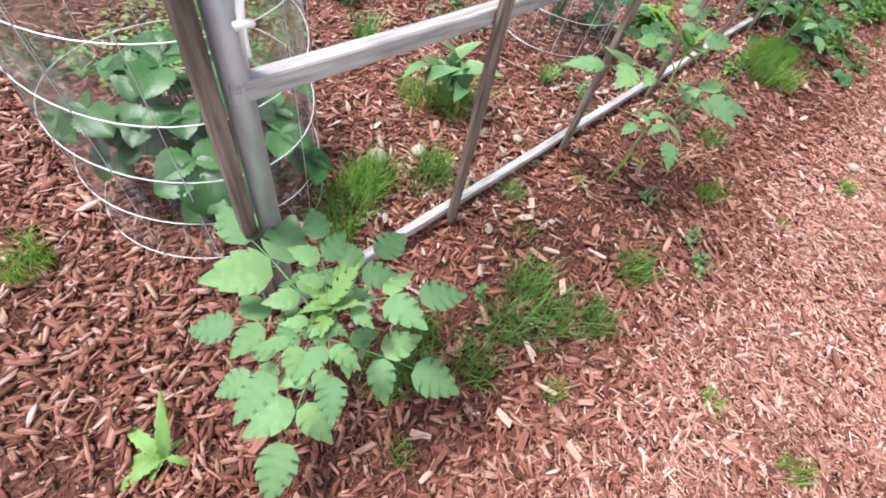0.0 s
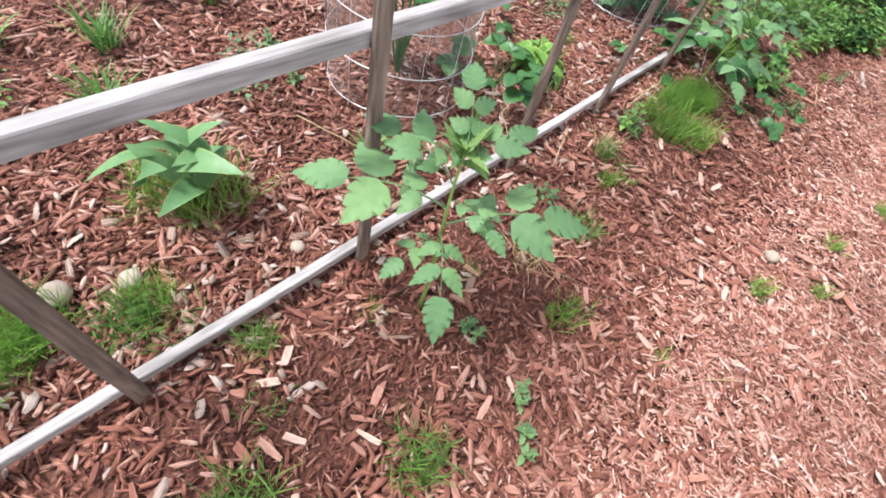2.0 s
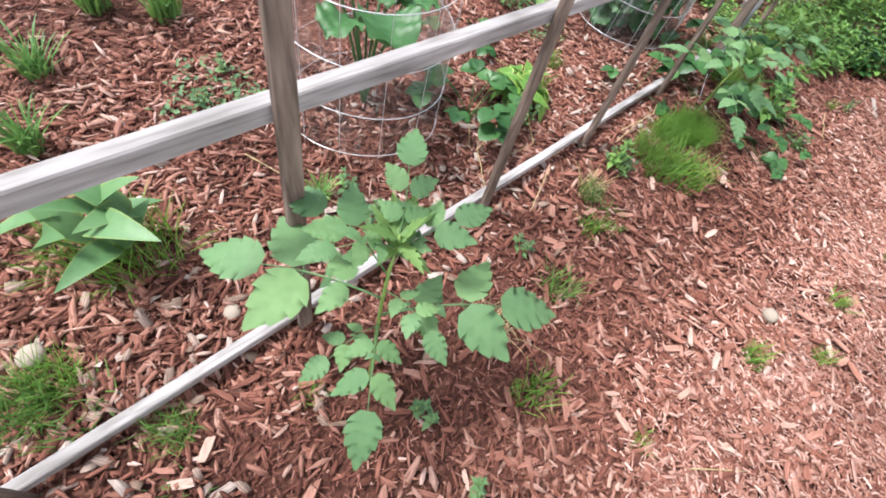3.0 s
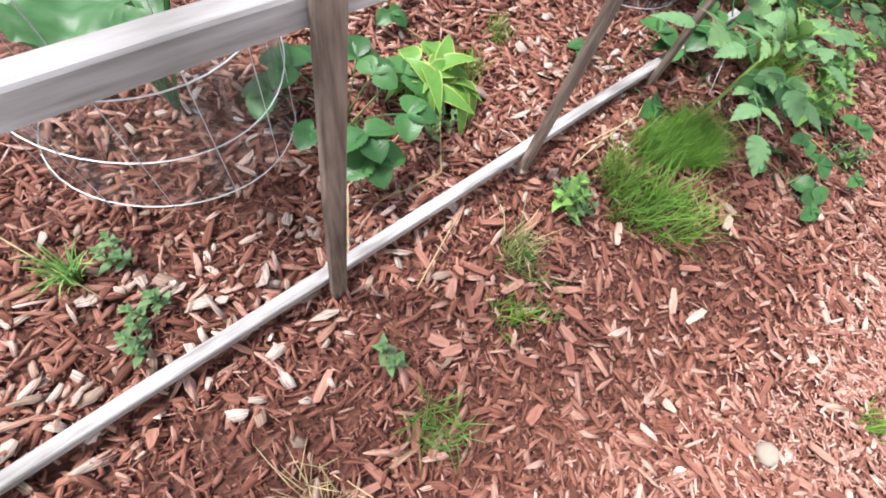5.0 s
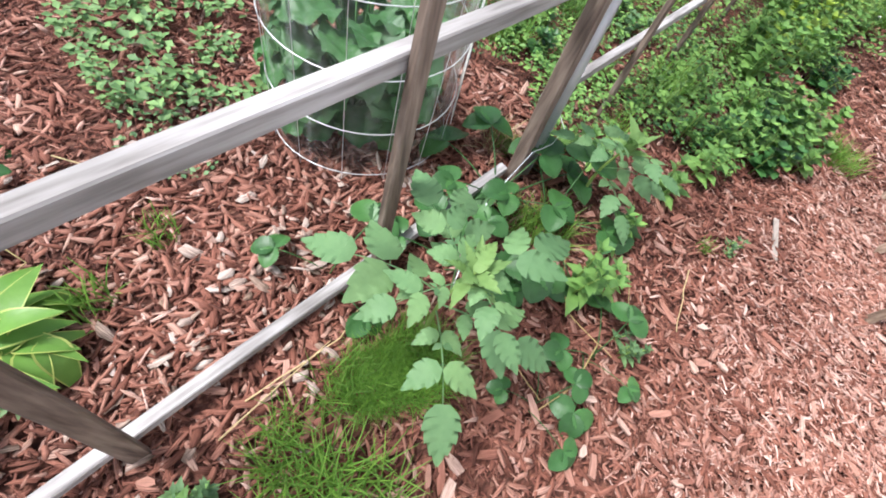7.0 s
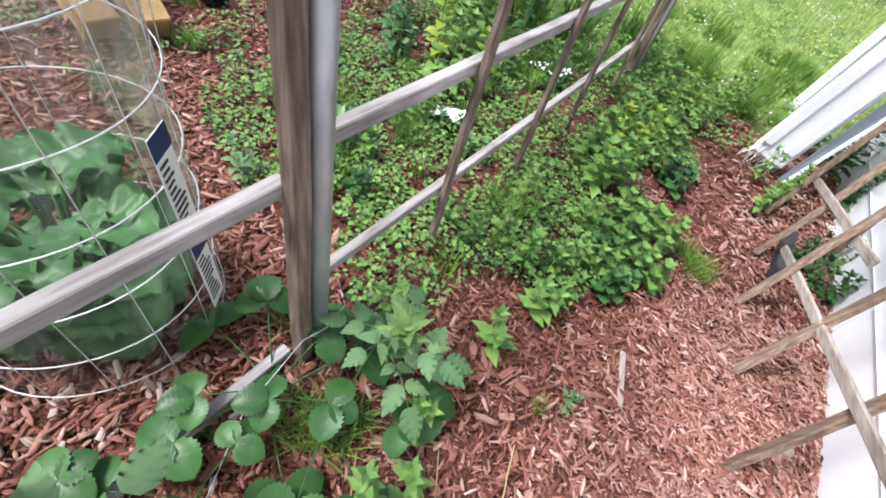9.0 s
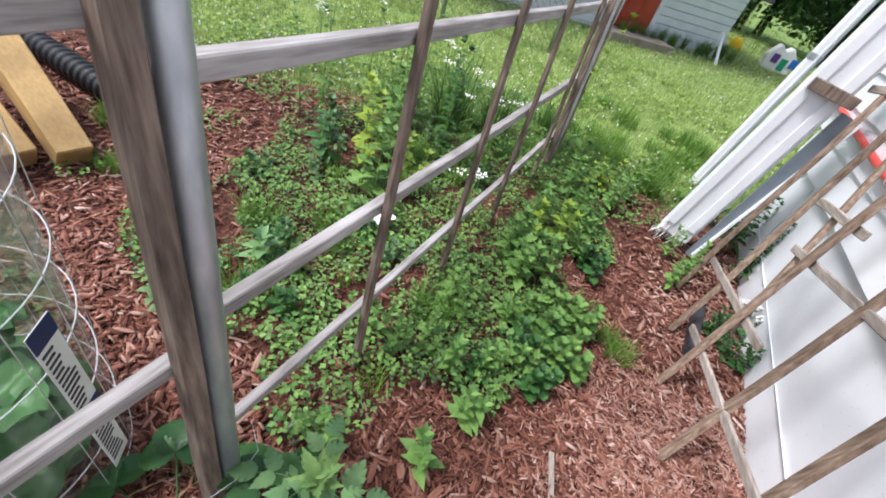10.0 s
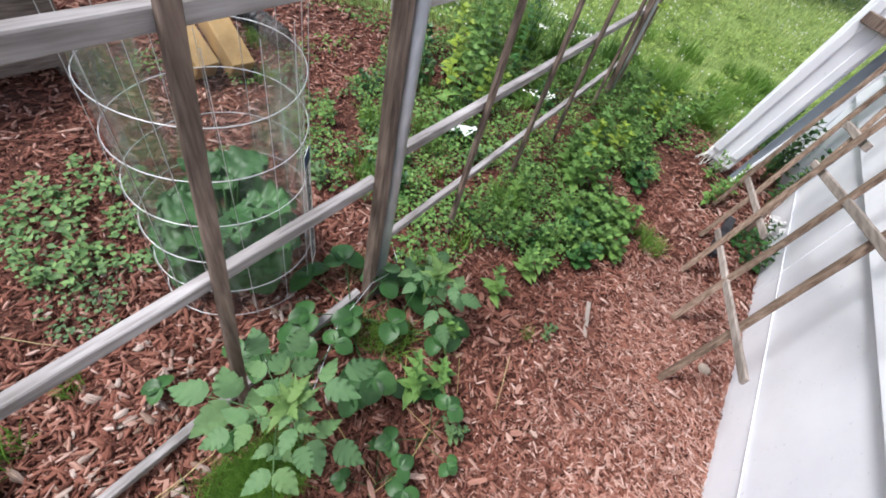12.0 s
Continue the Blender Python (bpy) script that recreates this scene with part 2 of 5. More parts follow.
M_REDDOOR = painted("red_door_paint", (0.38, 0.05, 0.025), (0.46, 0.075, 0.035), 0.5)
M_DARK = material("dark_grey_panel", (0.035, 0.035, 0.04), 0.5)
M_SLATE = painted("slate_grey_sheet", (0.15, 0.18, 0.21), (0.20, 0.235, 0.27), 0.5)
M_STONE = painted("pale_stone", (0.24, 0.19, 0.15), (0.38, 0.33, 0.27), 0.85)


def plastic_sheet():
    m = bpy.data.materials.new("clear_plastic_sheet")
    m.use_nodes = True
    nt = m.node_tree
    out = nt.nodes["Material Output"]
    tr = nt.nodes.new("ShaderNodeBsdfTransparent")
    tr.inputs[0].default_value = (0.95, 0.96, 0.96, 1)
    gl = nt.nodes.new("ShaderNodeBsdfGlossy")
    gl.inputs["Roughness"].default_value = 0.12
    gl.inputs[0].default_value = (0.9, 0.93, 0.95, 1)
    di = nt.nodes.new("ShaderNodeBsdfDiffuse")
    di.inputs[0].default_value = (0.75, 0.78, 0.78, 1)
    fr = nt.nodes.new("ShaderNodeFresnel")
    fr.inputs[0].default_value = 1.45
    a = nt.nodes.new("ShaderNodeMixShader")
    b = nt.nodes.new("ShaderNodeMixShader")
    n = tex(nt, "ShaderNodeTexNoise", 11, world_pos(nt), 5, (3, 3, 0.25))
    r = ramp(nt, n.outputs[0], [(0.42, (0.015, 0.015, 0.015)), (0.56, (0.06, 0.06, 0.06)), (0.72, (0.20, 0.20, 0.20))])
    nt.links.new(r, b.inputs[0])
    soft = nt.nodes.new("ShaderNodeMath")
    soft.operation = 'MULTIPLY'
    soft.inputs[1].default_value = 0.45
    nt.links.new(fr.outputs[0], soft.inputs[0])
    nt.links.new(soft.outputs[0], a.inputs[0])
    nt.links.new(tr.outputs[0], a.inputs[1])
    nt.links.new(gl.outputs[0], a.inputs[2])
    nt.links.new(a.outputs[0], b.inputs[1])
    nt.links.new(di.outputs[0], b.inputs[2])
    nt.links.new(b.outputs[0], out.inputs[0])
    return m


M_PLASTIC = plastic_sheet()
M_TOMATO_YOUNG = leaf_mat("young_tomato_leaf", (0.13, 0.25, 0.08), (0.23, 0.38, 0.14), rough=0.6, trans=0.35)
M_TOMATO = leaf_mat("tomato_leaf", (0.085, 0.19, 0.09), (0.18, 0.33, 0.16), rough=0.6, trans=0.3)
M_STEM = leaf_mat("green_stem", (0.14, 0.24, 0.06), (0.24, 0.36, 0.10), trans=0.05)
M_STRAW = leaf_mat("strawberry_leaf", (0.020, 0.070, 0.022), (0.050, 0.140, 0.042), rough=0.42, trans=0.1)
M_MINT = leaf_mat("mint_leaf", (0.10, 0.23, 0.06), (0.21, 0.39, 0.12), rough=0.5, trans=0.3)
M_CLOVER = leaf_mat("clover_leaf", (0.055, 0.14, 0.035), (0.15, 0.285, 0.075), rough=0.55, trans=0.12)
M_CLOVER_B = leaf_mat("blue_green_weed", (0.045, 0.11, 0.045), (0.12, 0.215, 0.10), rough=0.6, trans=0.1)
M_GRASS = leaf_mat("grass_blade", (0.08, 0.19, 0.025), (0.20, 0.37, 0.07), rough=0.5, trans=0.35)
M_GRASS_DK = leaf_mat("dark_grass_blade", (0.05, 0.13, 0.025), (0.13, 0.25, 0.06), rough=0.5, trans=0.3)
M_HORSE = leaf_mat("feathery_blade", (0.08, 0.20, 0.025), (0.20, 0.38, 0.065), rough=0.55, trans=0.35)
M_CLOVER_G = leaf_mat("soft_clover_leaf", (0.06, 0.15, 0.05), (0.16, 0.29, 0.11), rough=0.6, trans=0.12)
M_RUNNER = leaf_mat("runner_stem_skin", (0.25, 0.17, 0.08), (0.38, 0.30, 0.14), rough=0.6, trans=0.05)
M_LAWN = leaf_mat("lawn_blade", (0.30, 0.43, 0.14), (0.52, 0.64, 0.29), rough=0.55, trans=0.45)
M_LAWN_LEAF = leaf_mat("lawn_clover_leaf", (0.15, 0.26, 0.06), (0.30, 0.43, 0.13), rough=0.55, trans=0.3)
M_DRY = leaf_mat("dry_straw", (0.34, 0.25, 0.13), (0.52, 0.42, 0.26), rough=0.7, trans=0.15)
M_LIME = leaf_mat("yellow_green_leaf", (0.16, 0.30, 0.04), (0.34, 0.46, 0.08), rough=0.5, trans=0.35)
M_HOSTA = leaf_mat("hosta_leaf", (0.08, 0.19, 0.08), (0.17, 0.32, 0.15), rough=0.45, trans=0.25)
M_HOSTA_EDGE = leaf_mat("cream_leaf_edge", (0.32, 0.42, 0.10), (0.46, 0.54, 0.17), rough=0.5, trans=0.25)
M_HOSTA_YOUNG = leaf_mat("young_hosta_leaf", (0.09, 0.22, 0.04), (0.17, 0.34, 0.07), rough=0.42, trans=0.25)
M_HOSTA_RIM = leaf_mat("pale_hosta_rim", (0.14, 0.26, 0.09), (0.26, 0.38, 0.15), rough=0.45, trans=0.25)
M_COLE = leaf_mat("broad_garden_leaf", (0.03, 0.10, 0.035), (0.075, 0.19, 0.065), rough=0.45, trans=0.15)
M_TREE = leaf_mat("tree_leaf", (0.015, 0.05, 0.012), (0.05, 0.12, 0.03), rough=0.6, trans=0.15)
M_BARK = wood_mat("bark", (0.03, 0.025, 0.02), (0.07, 0.055, 0.045), (0.12, 0.10, 0.085), 0.9)
M_PETAL = material("white_petal", (0.82, 0.82, 0.78), 0.6)
M_YELLOW = material("yellow_petal", (0.75, 0.55, 0.03), 0.55)

# ---------------------------------------------------------------- ground
def spaced(lo, hi, step, far):
    out = [lo]
    while out[-1] < hi:
        out.append(out[-1] + step)
    s = step
    while out[-1] < far:
        s *= 1.6
        out.append(out[-1] + s)
    s = step
    while out[0] > -far:
        s *= 1.6
        out.insert(0, out[0] - s)
    return out


def build_ground():
    xs, ys = spaced(-3.2, 2.2, 0.06, 600), spaced(-2.4, 7.5, 0.06, 600)
    V = []
    for y in ys:
        for x in xs:
            near = -3.4 < x < 2.4 and -2.6 < y < 7.8
            h = 0.022 * noise.noise((x * 2.3, y * 2.3, 0.3)) + 0.010 * noise.noise((x * 9, y * 9, 1.3)) if near else 0.0
            V.append((x, y, gz(x, y) + h - 0.012))
    w = len(xs)
    Q = [(j * w + i, j * w + i + 1, (j + 1) * w + i + 1, (j + 1) * w + i) for j in range(len(ys) - 1) for i in range(w - 1)]
    return tagged(new("ground", quad_mesh("ground", V, Q, M_GROUND, True)), "sloping yard of red mulch running into lawn", "ground", kind="structure")


GROUND = build_ground()


def is_lawn(x, y):
    return y - 0.45 * x + 1.2 * (0.5 + 0.5 * noise.noise((x * 1.2, y * 1.2, 5))) > 6.4


def in_weeds(x, y):
    """The weedy bed on both sides of the second trellis panel."""
    k = 0.35 * noise.noise((x * 2.2, y * 2.2, 2.0))
    right = 0.52 + 0.22 * (y - 3.9) if y < 4.7 else 0.50
    return 3.42 + 0.85 * max(0, x) < y + k < 6.6 and -1.25 < x + k < right


def chip_arrays(n, place, length, width, thick, tilt, seed, slim):
    """Split wood pieces: six-cornered slabs lying at all angles, with their own lengthwise coordinate for the fibre."""
    rng = np.random.default_rng(seed)
    P = place(rng, n)
    n = len(P)
    L = rng.uniform(*length, n) * rng.uniform(0.5, 1.3, n)
    W = rng.uniform(*width, n) * rng.uniform(0.6, 1.25, n)
    W = np.minimum(W, slim * L)
    H = rng.uniform(*thick, n)
    a = rng.uniform(0, 2 * np.pi, n)
    t1, t2 = rng.normal(0, tilt, n), rng.normal(0, tilt, n)
    d = np.stack([np.cos(a), np.sin(a), t1], 1)
    s = np.stack([-np.sin(a), np.cos(a), t2], 1)
    u = np.cross(d, s)
    u /= np.linalg.norm(u, axis=1)[:, None]
    skew = rng.uniform(-0.25, 0.25, n)
    bow = rng.uniform(-0.05, 0.05, n) * L
    rim = []
    for xx, yy in ((-1, -0.85), (0, -1), (1, -0.85), (1, 0.85), (0, 1), (-1, 0.85)):
        jl = xx * rng.uniform(0.72, 1.08, n) + rng.uniform(-0.35, 0.35, n) * (xx == 0) + skew * yy
        jw = yy * (rng.uniform(0.2, 1.05, n) if xx else rng.uniform(0.7, 1.1, n))
        rim.append((jl * L / 2, jw * W / 2, bow * (xx == 0)))
    k = rng.uniform(0, 60, n)
    V, A = [], []
    for zz in (-1, 1):
        for e, f, b in rim:
            V.append(P + d * e[:, None] + s * f[:, None] + u * (zz * H / 2 + b)[:, None])
            A.append(np.stack([e, f, k], 1))
    V, A = np.stack(V, 1).reshape(-1, 3), np.stack(A, 1).reshape(-1, 3)
    base = np.array([(6, 7, 10, 11), (7, 8, 9, 10)] + [(i, (i + 1) % 6, 6 + (i + 1) % 6, 6 + i) for i in range(6)])
    Q = (base[None] + (np.arange(n) * 12)[:, None, None]).reshape(-1, 4)
    return V, Q, A


def shred_arrays(n, place, length, width, seed):
    """Fine fibres and slivers: bent ridged strips."""
    rng = np.random.default_rng(seed)
    P = place(rng, n)
    n = len(P)
    L, W = rng.uniform(*length, n) * rng.uniform(0.4, 1.3, n), rng.uniform(*width, n)
    a = rng.uniform(0, 2 * np.pi, n)
    d = np.stack([np.cos(a), np.sin(a), rng.normal(0, 0.16, n)], 1)
    s = np.stack([-np.sin(a), np.cos(a), 0 * a], 1)
    up = np.array([0, 0, 1.0])
    k = rng.uniform(0, 60, n)
    V, A = [], []
    for xx, yy, zz in ((-1, -1, 0), (-1, 0, 1), (-1, 1, 0), (1, -1, 0), (1, 0, 1), (1, 1, 0)):
        e, f = xx * L / 2 * rng.uniform(0.7, 1.1, n), yy * W / 2 * rng.uniform(0.4, 1.1, n)
        V.append(P + d * e[:, None] + s * f[:, None] + up * (zz * W * 0.5)[:, None])
        A.append(np.stack([e, f, k], 1))
    V, A = np.stack(V, 1).reshape(-1, 3), np.stack(A, 1).reshape(-1, 3)
    base = np.array([(0, 3, 4, 1), (1, 4, 5, 2)])
    Q = (base[None] + (np.arange(n) * 6)[:, None, None]).reshape(-1, 4)
    return V, Q, A


def scatter(x0, x1, y0, y1, keep, lift=(0.0, 0.014)):
    def place(rng, n):
        x, y = rng.uniform(x0, x1, n), rng.uniform(y0, y1, n)
        m = np.array([keep(a, b, rng.random()) for a, b in zip(x, y)])
        x, y = x[m], y[m]
        z = -0.05 - 0.0398 * x + 0.0497 * y + rng.uniform(lift[0], lift[1], len(x))
        z = z + np.array([0.022 * noise.noise((a * 2.3, b * 2.3, 0.3)) for a, b in zip(x, y)]) - 0.006
        return np.stack([x, y, z], 1)
    return place


def thin(x, y):
    """Bare stretches where fine dark mulch shows between the chips."""
    return 0.35 + 0.9 * max(0, min(1, 0.55 + noise.noise((x * 1.5, y * 1.5, 7.0))))


def keep_red(x, y, r):
    if is_lawn(x, y) or (in_weeds(x, y) and r > 0.15):
        return False
    bare = 0.55 if 0.05 < x < 0.6 else 1.0
    return r < thin(x, y) * (bare if noise.noise((x * 2.0, y * 1.3, 17.0)) > -0.1 else 1.0)


def keep_rest(x, y, r):
    return keep_red(x, y, r) and not (-1.2 < x and -1.2 < y < 4.3)


def keep_fine(x, y, r):
    return not is_lawn(x, y) and not (in_weeds(x, y) and r > 0.3)


def keep_pale(x, y, r):
    if is_lawn(x, y) or in_weeds(x, y):
        return False
    path = max(0.0, min(1.0, (x + 0.16 * noise.noise((y * 1.7, x, 0)) - 0.72) / 0.35))
    back = (0.30 if y < -0.35 or (y > 3.0 and x < -0.7) else 0.20 if 0.4 < y < 1.9 else 0.10) if x < 0.02 else 0.0
    return r < 0.07 + 0.93 * path + back


def keep_path(x, y, r):
    return not is_lawn(x, y) and not in_weeds(x, y) and r < max(0.0, min(1.0, (x + 0.16 * noise.noise((y * 1.7, x, 0)) - 0.70) / 0.35))


def keep_litter(x, y, r):
    near = max(0.0, 1 - abs(x + 0.12) / 0.3)
    return not in_weeds(x, y) and r < 0.08 + 0.5 * near + 0.7 * max(0, noise.noise((x * 2.4, y * 2.4, 11.0)))


def strew():
    V, Q, A = shred_arrays(120000, scatter(-1.7, 1.55, -1.7, 5.2, keep_fine, (0.0, 0.008)), (0.012, 0.045), (0.002, 0.007), 8)
    tagged(new("mulch_shreds", quad_mesh("mulch_shreds", V, Q, M_SHRED, False, A)), "fine dark red wood shreds between the chips", "mulch", kind="stuff")
    V, Q, A = shred_arrays(45000, scatter(0.45, 1.55, -1.7, 4.6, keep_path, (0.004, 0.016)), (0.012, 0.05), (0.003, 0.008), 18)
    tagged(new("pale_shreds", quad_mesh("pale_shreds", V, Q, M_CHIP_PALE, False, A)), "pale pinkish wood shreds trodden into the path", "mulch", kind="stuff")
    jobs = [
        ("mulch_chips", M_CHIP, 52000, scatter(-1.2, 1.55, -1.2, 4.3, keep_red), (0.018, 0.075), (0.007, 0.022), (0.002, 0.006), 0.24, 3, "red-brown shredded wood chips covering the yard"),
        ("mulch_chips", M_CHIP, 30000, scatter(-2.7, 1.55, -2.0, 6.4, keep_rest), (0.025, 0.08), (0.009, 0.026), (0.003, 0.007), 0.22, 13, "red-brown shredded wood chips at the yard's edges"),
        ("pale_chips", M_CHIP_PALE, 44000, scatter(-2.4, 1.55, -2.0, 6.4, keep_pale, (0.004, 0.018)), (0.016, 0.062), (0.006, 0.018), (0.002, 0.005), 0.22, 4, "sun-bleached pinkish wood chips on the path"),
        ("leaf_litter", M_LITTER, 1800, scatter(-0.75, 0.30, -0.6, 3.0, keep_litter, (0.008, 0.02)), (0.025, 0.06), (0.014, 0.036), (0.0005, 0.001), 0.33, 5, "grey dead leaf litter along the trellis"),
    ]
    for name, mat, n, place, L, W, H, tilt, seed, label in jobs:
        V, Q, A = chip_arrays(n, place, L, W, H, tilt, seed, 0.6 if mat == M_LITTER else 0.34)
        tagged(new(name, quad_mesh(name, V, Q, mat, False, A)), label, "mulch", kind="stuff")


# ---------------------------------------------------------------- house
def build_house():
    wx, y0, y1 = 1.46, -3.0, 6.45
    house = thing("house", (wx, y1, gz(wx, y1)), "white lap-sided house wall on a painted foundation", "house", kind="structure")
    house.location = (0, 0, 0)
    V, F = [], []
    n = 40
    for i in range(n + 1):
        y = y0 + (y1 - y0) * i / n
        w = 0.012 * noise.noise((y * 1.4, 3, 0))
        zt = 0.80 + 0.012 * (y - 4)
        for x, z in ((wx + 0.02 + w, gz(wx, y) - 0.25), (wx + 0.005 + w, gz(wx, y) + 0.03), (wx + w * 0.5, zt - 0.3), (wx, zt), (wx + 0.3, zt), (wx + 0.3, -0.6)):
            V.append((x, y, z))
    for i in range(n):
        for j in range(5):
            a = i * 6 + j
            F.append((a, a + 1, a + 7, a + 6))
    F.append(tuple(range(5, -1, -1)))
    F.append(tuple(n * 6 + j for j in range(6)))
    put_mesh("foundation", V, F, M_FOUND, house, "smooth grey-white painted foundation", smooth=False)
    for y in (4.75, 5.9):
        part("seam", beam_bm((wx - 0.002, y, gz(wx, y) + 0.02), (wx - 0.001, y + 0.02, 0.79), 0.006, 0.012, (1, 0, 0), 0.001), M_FOUND, house)
    part("seam", beam_bm((wx - 0.004, y0 + 0.3, gz(wx, y0) + 0.22), (wx - 0.004, y1 - 0.1, gz(wx, y1) + 0.20), 0.006, 0.004, (1, 0, 0), 0.0005), M_FOUND, house, "raised lengthwise seam")
    for i in range(16):
        z = 0.815 + 0.012 * 2 + i * 0.182
        bm = bmesh.new()
        prof = ((wx - 0.035, z - 0.012), (wx - 0.018, z + 0.188), (wx + 0.02, z + 0.188), (wx + 0.02, z - 0.012))
        ends = [[bm.verts.new((x, y, zz + 0.012 * (y - 6))) for x, zz in prof] for y in (y0, y1 + 0.02)]
        for k in range(4):
            bm.faces.new((ends[0][k], ends[0][(k + 1) % 4], ends[1][(k + 1) % 4], ends[1][k]))
        bm.faces.new(ends[0][::-1])
        bm.faces.new(ends[1])
        bmesh.ops.recalc_face_normals(bm, faces=bm.faces[:])
        part("siding_board", bm, M_WHITE, house)
    pivot = Matrix.Translation((1.46, 4.64, 0))
    house.matrix_basis = pivot @ Matrix.Rotation(radians(2.4), 4, 'Z') @ pivot.inverted()
    part("wall_core", beam_bm((wx + 0.19, y0, 2.3), (wx + 0.19, y1, 2.3), 0.34, 3.0, (1, 0, 0), 0), M_WHITE, house)
    part("gable_wall", beam_bm((wx + 0.3, y1 - 0.12, 1.7), (wx + 7, y1 - 0.12, 1.7), 0.2, 4.2, (0, 1, 0), 0), M_WHITE, house)
    return house


build_house()


def build_hose():
    h = thing("red_hose", (1.42, 4.2, 1.05), "red plastic hose hanging along the white siding", "hose")
    inv = Matrix.Translation(-h.location)
    pts = []
    for i in range(40):
        t = i / 39
        y = 3.2 + 3.5 * t - 0.1
        pts.append((1.405 - 0.042 * (y - 4.64) + 0.008 * math.sin(9 * t), y, 0.95 + 0.07 * (y - 3.2) + 0.02 * math.sin(5 * t)))
    put_mesh("tube", *moved(tube_vf(pts, 0.017, 10), inv), M_REDHOSE, h, smooth=True)
    for k in (14, 24, 32):
        p, q = Vector(pts[k]), Vector(pts[k + 1])
        put_mesh("cable_tie", *moved(tube_vf([p, p + (q - p) * 0.12], 0.021, 10), inv), M_WHITE, h, "pale band")


build_hose()


def build_column():
    c = thing("leaning_column", gp(0.90, 5.74), "old white wooden column with a splintered foot", "column")
    inv = Matrix.Translation(-c.location)
    d = Vector((0.125, 0.0, 1.0))
    p = gp(0.94, 5.74, 0.06)
    bm = beam_bm(inv @ p, inv @ (p + d * 2.9), 0.19, 0.10, (1, 0, 0), 0.008, 6, 0.002)
    part("shaft", bm, M_WHITE, c)
    for k in (-0.062, 0.062):
        o = Vector((k, -0.056, 0.08))
        part("edge_strip", beam_bm(inv @ (p + o), inv @ (p + d * 2.9 + o), 0.05, 0.014, (1, 0, 0), 0.003), M_WHITE, c)
    V, F = [], []
    for i in range(60):
        q = p + Vector((random.uniform(-0.10, 0.09), random.uniform(-0.055, 0.055), random.uniform(0, 0.03)))
        e = q + Vector((random.uniform(-0.05, 0.01), random.uniform(-0.02, 0.02), -random.uniform(0.04, 0.10)))
        t = tube_vf([q + d * 0.06, q, e], 0.006, 4, 0.001)
        V, F = merge((V, F), t)
    put_mesh("splintered_end", *moved((V, F), inv), M_PETAL, c, "frayed pale splinters")
    part("bracket", beam_bm(inv @ (p + d * 1.02 + Vector((-0.09, -0.07, 0.0))), inv @ (p + d * 1.02 + Vector((0.12, -0.09, -0.02))), 0.055, 0.045, (0, 0, 1), 0.003), M_STAKE, c, "brown wooden stub")
    g = thing("grey_sheet_board", gp(1.10, 5.82), "dark grey sheet with a white edge leaning by the column", "panel")
    inv = Matrix.Translation(-g.location)
    q = gp(1.06, 5.66, 0.02)
    bm = bmesh.new()
    a = [q, q + Vector((0.03, 0.0, 0.0)), q + Vector((0.215, 0.05, 0.98)), q + Vector((0.12, 0.03, 1.0))]
    vs = [bm.verts.new(inv @ v) for v in a] + [bm.verts.new(inv @ (v + Vector((0.0, 0.02, 0)))) for v in a]
    for f in ((0, 1, 2, 3), (7, 6, 5, 4), (0, 4, 5, 1), (1, 5, 6, 2), (2, 6, 7, 3), (3, 7, 4, 0)):
        bm.faces.new([vs[i] for i in f])
    bmesh.ops.recalc_face_normals(bm, faces=bm.faces[:])
    part("sheet", bm, M_SLATE, g)
    part("white_edge", beam_bm(inv @ (a[1] + Vector((0, -0.01, 0))), inv @ (a[2] + Vector((0, -0.01, 0))), 0.014, 0.03, (1, 0, 0), 0.002), M_WHITE, g, "thin white edge")
    for k, off in enumerate((-0.02, 0.12, 0.30)):
        s = thing("downspout", gp(1.0 + off, 6.75 - 0.2 * k), "white metal downspout leaning beside the house corner", "downspout", "downspouts")
        inv = Matrix.Translation(-s.location)
        p0 = s.location + Vector((0.02, 0, 0.0))
        dd = Vector((0.11, 0.02, 1.0))
        part("pipe", beam_bm(inv @ p0, inv @ (p0 + dd * 3.0), 0.075, 0.06, (1, 0, 0), 0.012), M_WHITE, s)
        part("groove", beam_bm(inv @ (p0 + Vector((0.012, -0.032, 0.02))), inv @ (p0 + dd * 3.0 + Vector((0.012, -0.032, 0))), 0.012, 0.008, (1, 0, 0), 0.002), M_FOUND, s)
        part("band", beam_bm(inv @ (p0 + dd * 1.05), inv @ (p0 + dd * 1.09), 0.083, 0.068, (1, 0, 0), 0.004), M_GALV, s, "grey strap")


build_column()


# ---------------------------------------------------------------- trellis
STAKE_Y = [0.0, 0.648, 1.350, 1.970, 2.575]
STAKE2_Y = [3.735, 4.330, 4.860, 5.49, 5.95]


def stake(parent, y, z0, z1, inv, w=0.040, lean=0.0):
    a, b = fp(y, z0, 0.012), fp(y, z1, 0.012)
    b.y += lean
    part("stake", beam_bm(inv @ a, inv @ b, 0.020, w, (1, 0, 0), 0.003, 5, 0.003), M_STAKE, parent)


def rail(parent, ya, za, yb, zb, inv, name="rail", w=0.032, h=0.038):
    a, b = fp(ya - LEAN_Y * za, za, -0.018), fp(yb - LEAN_Y * zb, zb, -0.018)
    part(name, beam_bm(inv @ a, inv @ b, w, h, (1, 0, 0), 0.003, 8, 0.002), M_RAIL, parent)


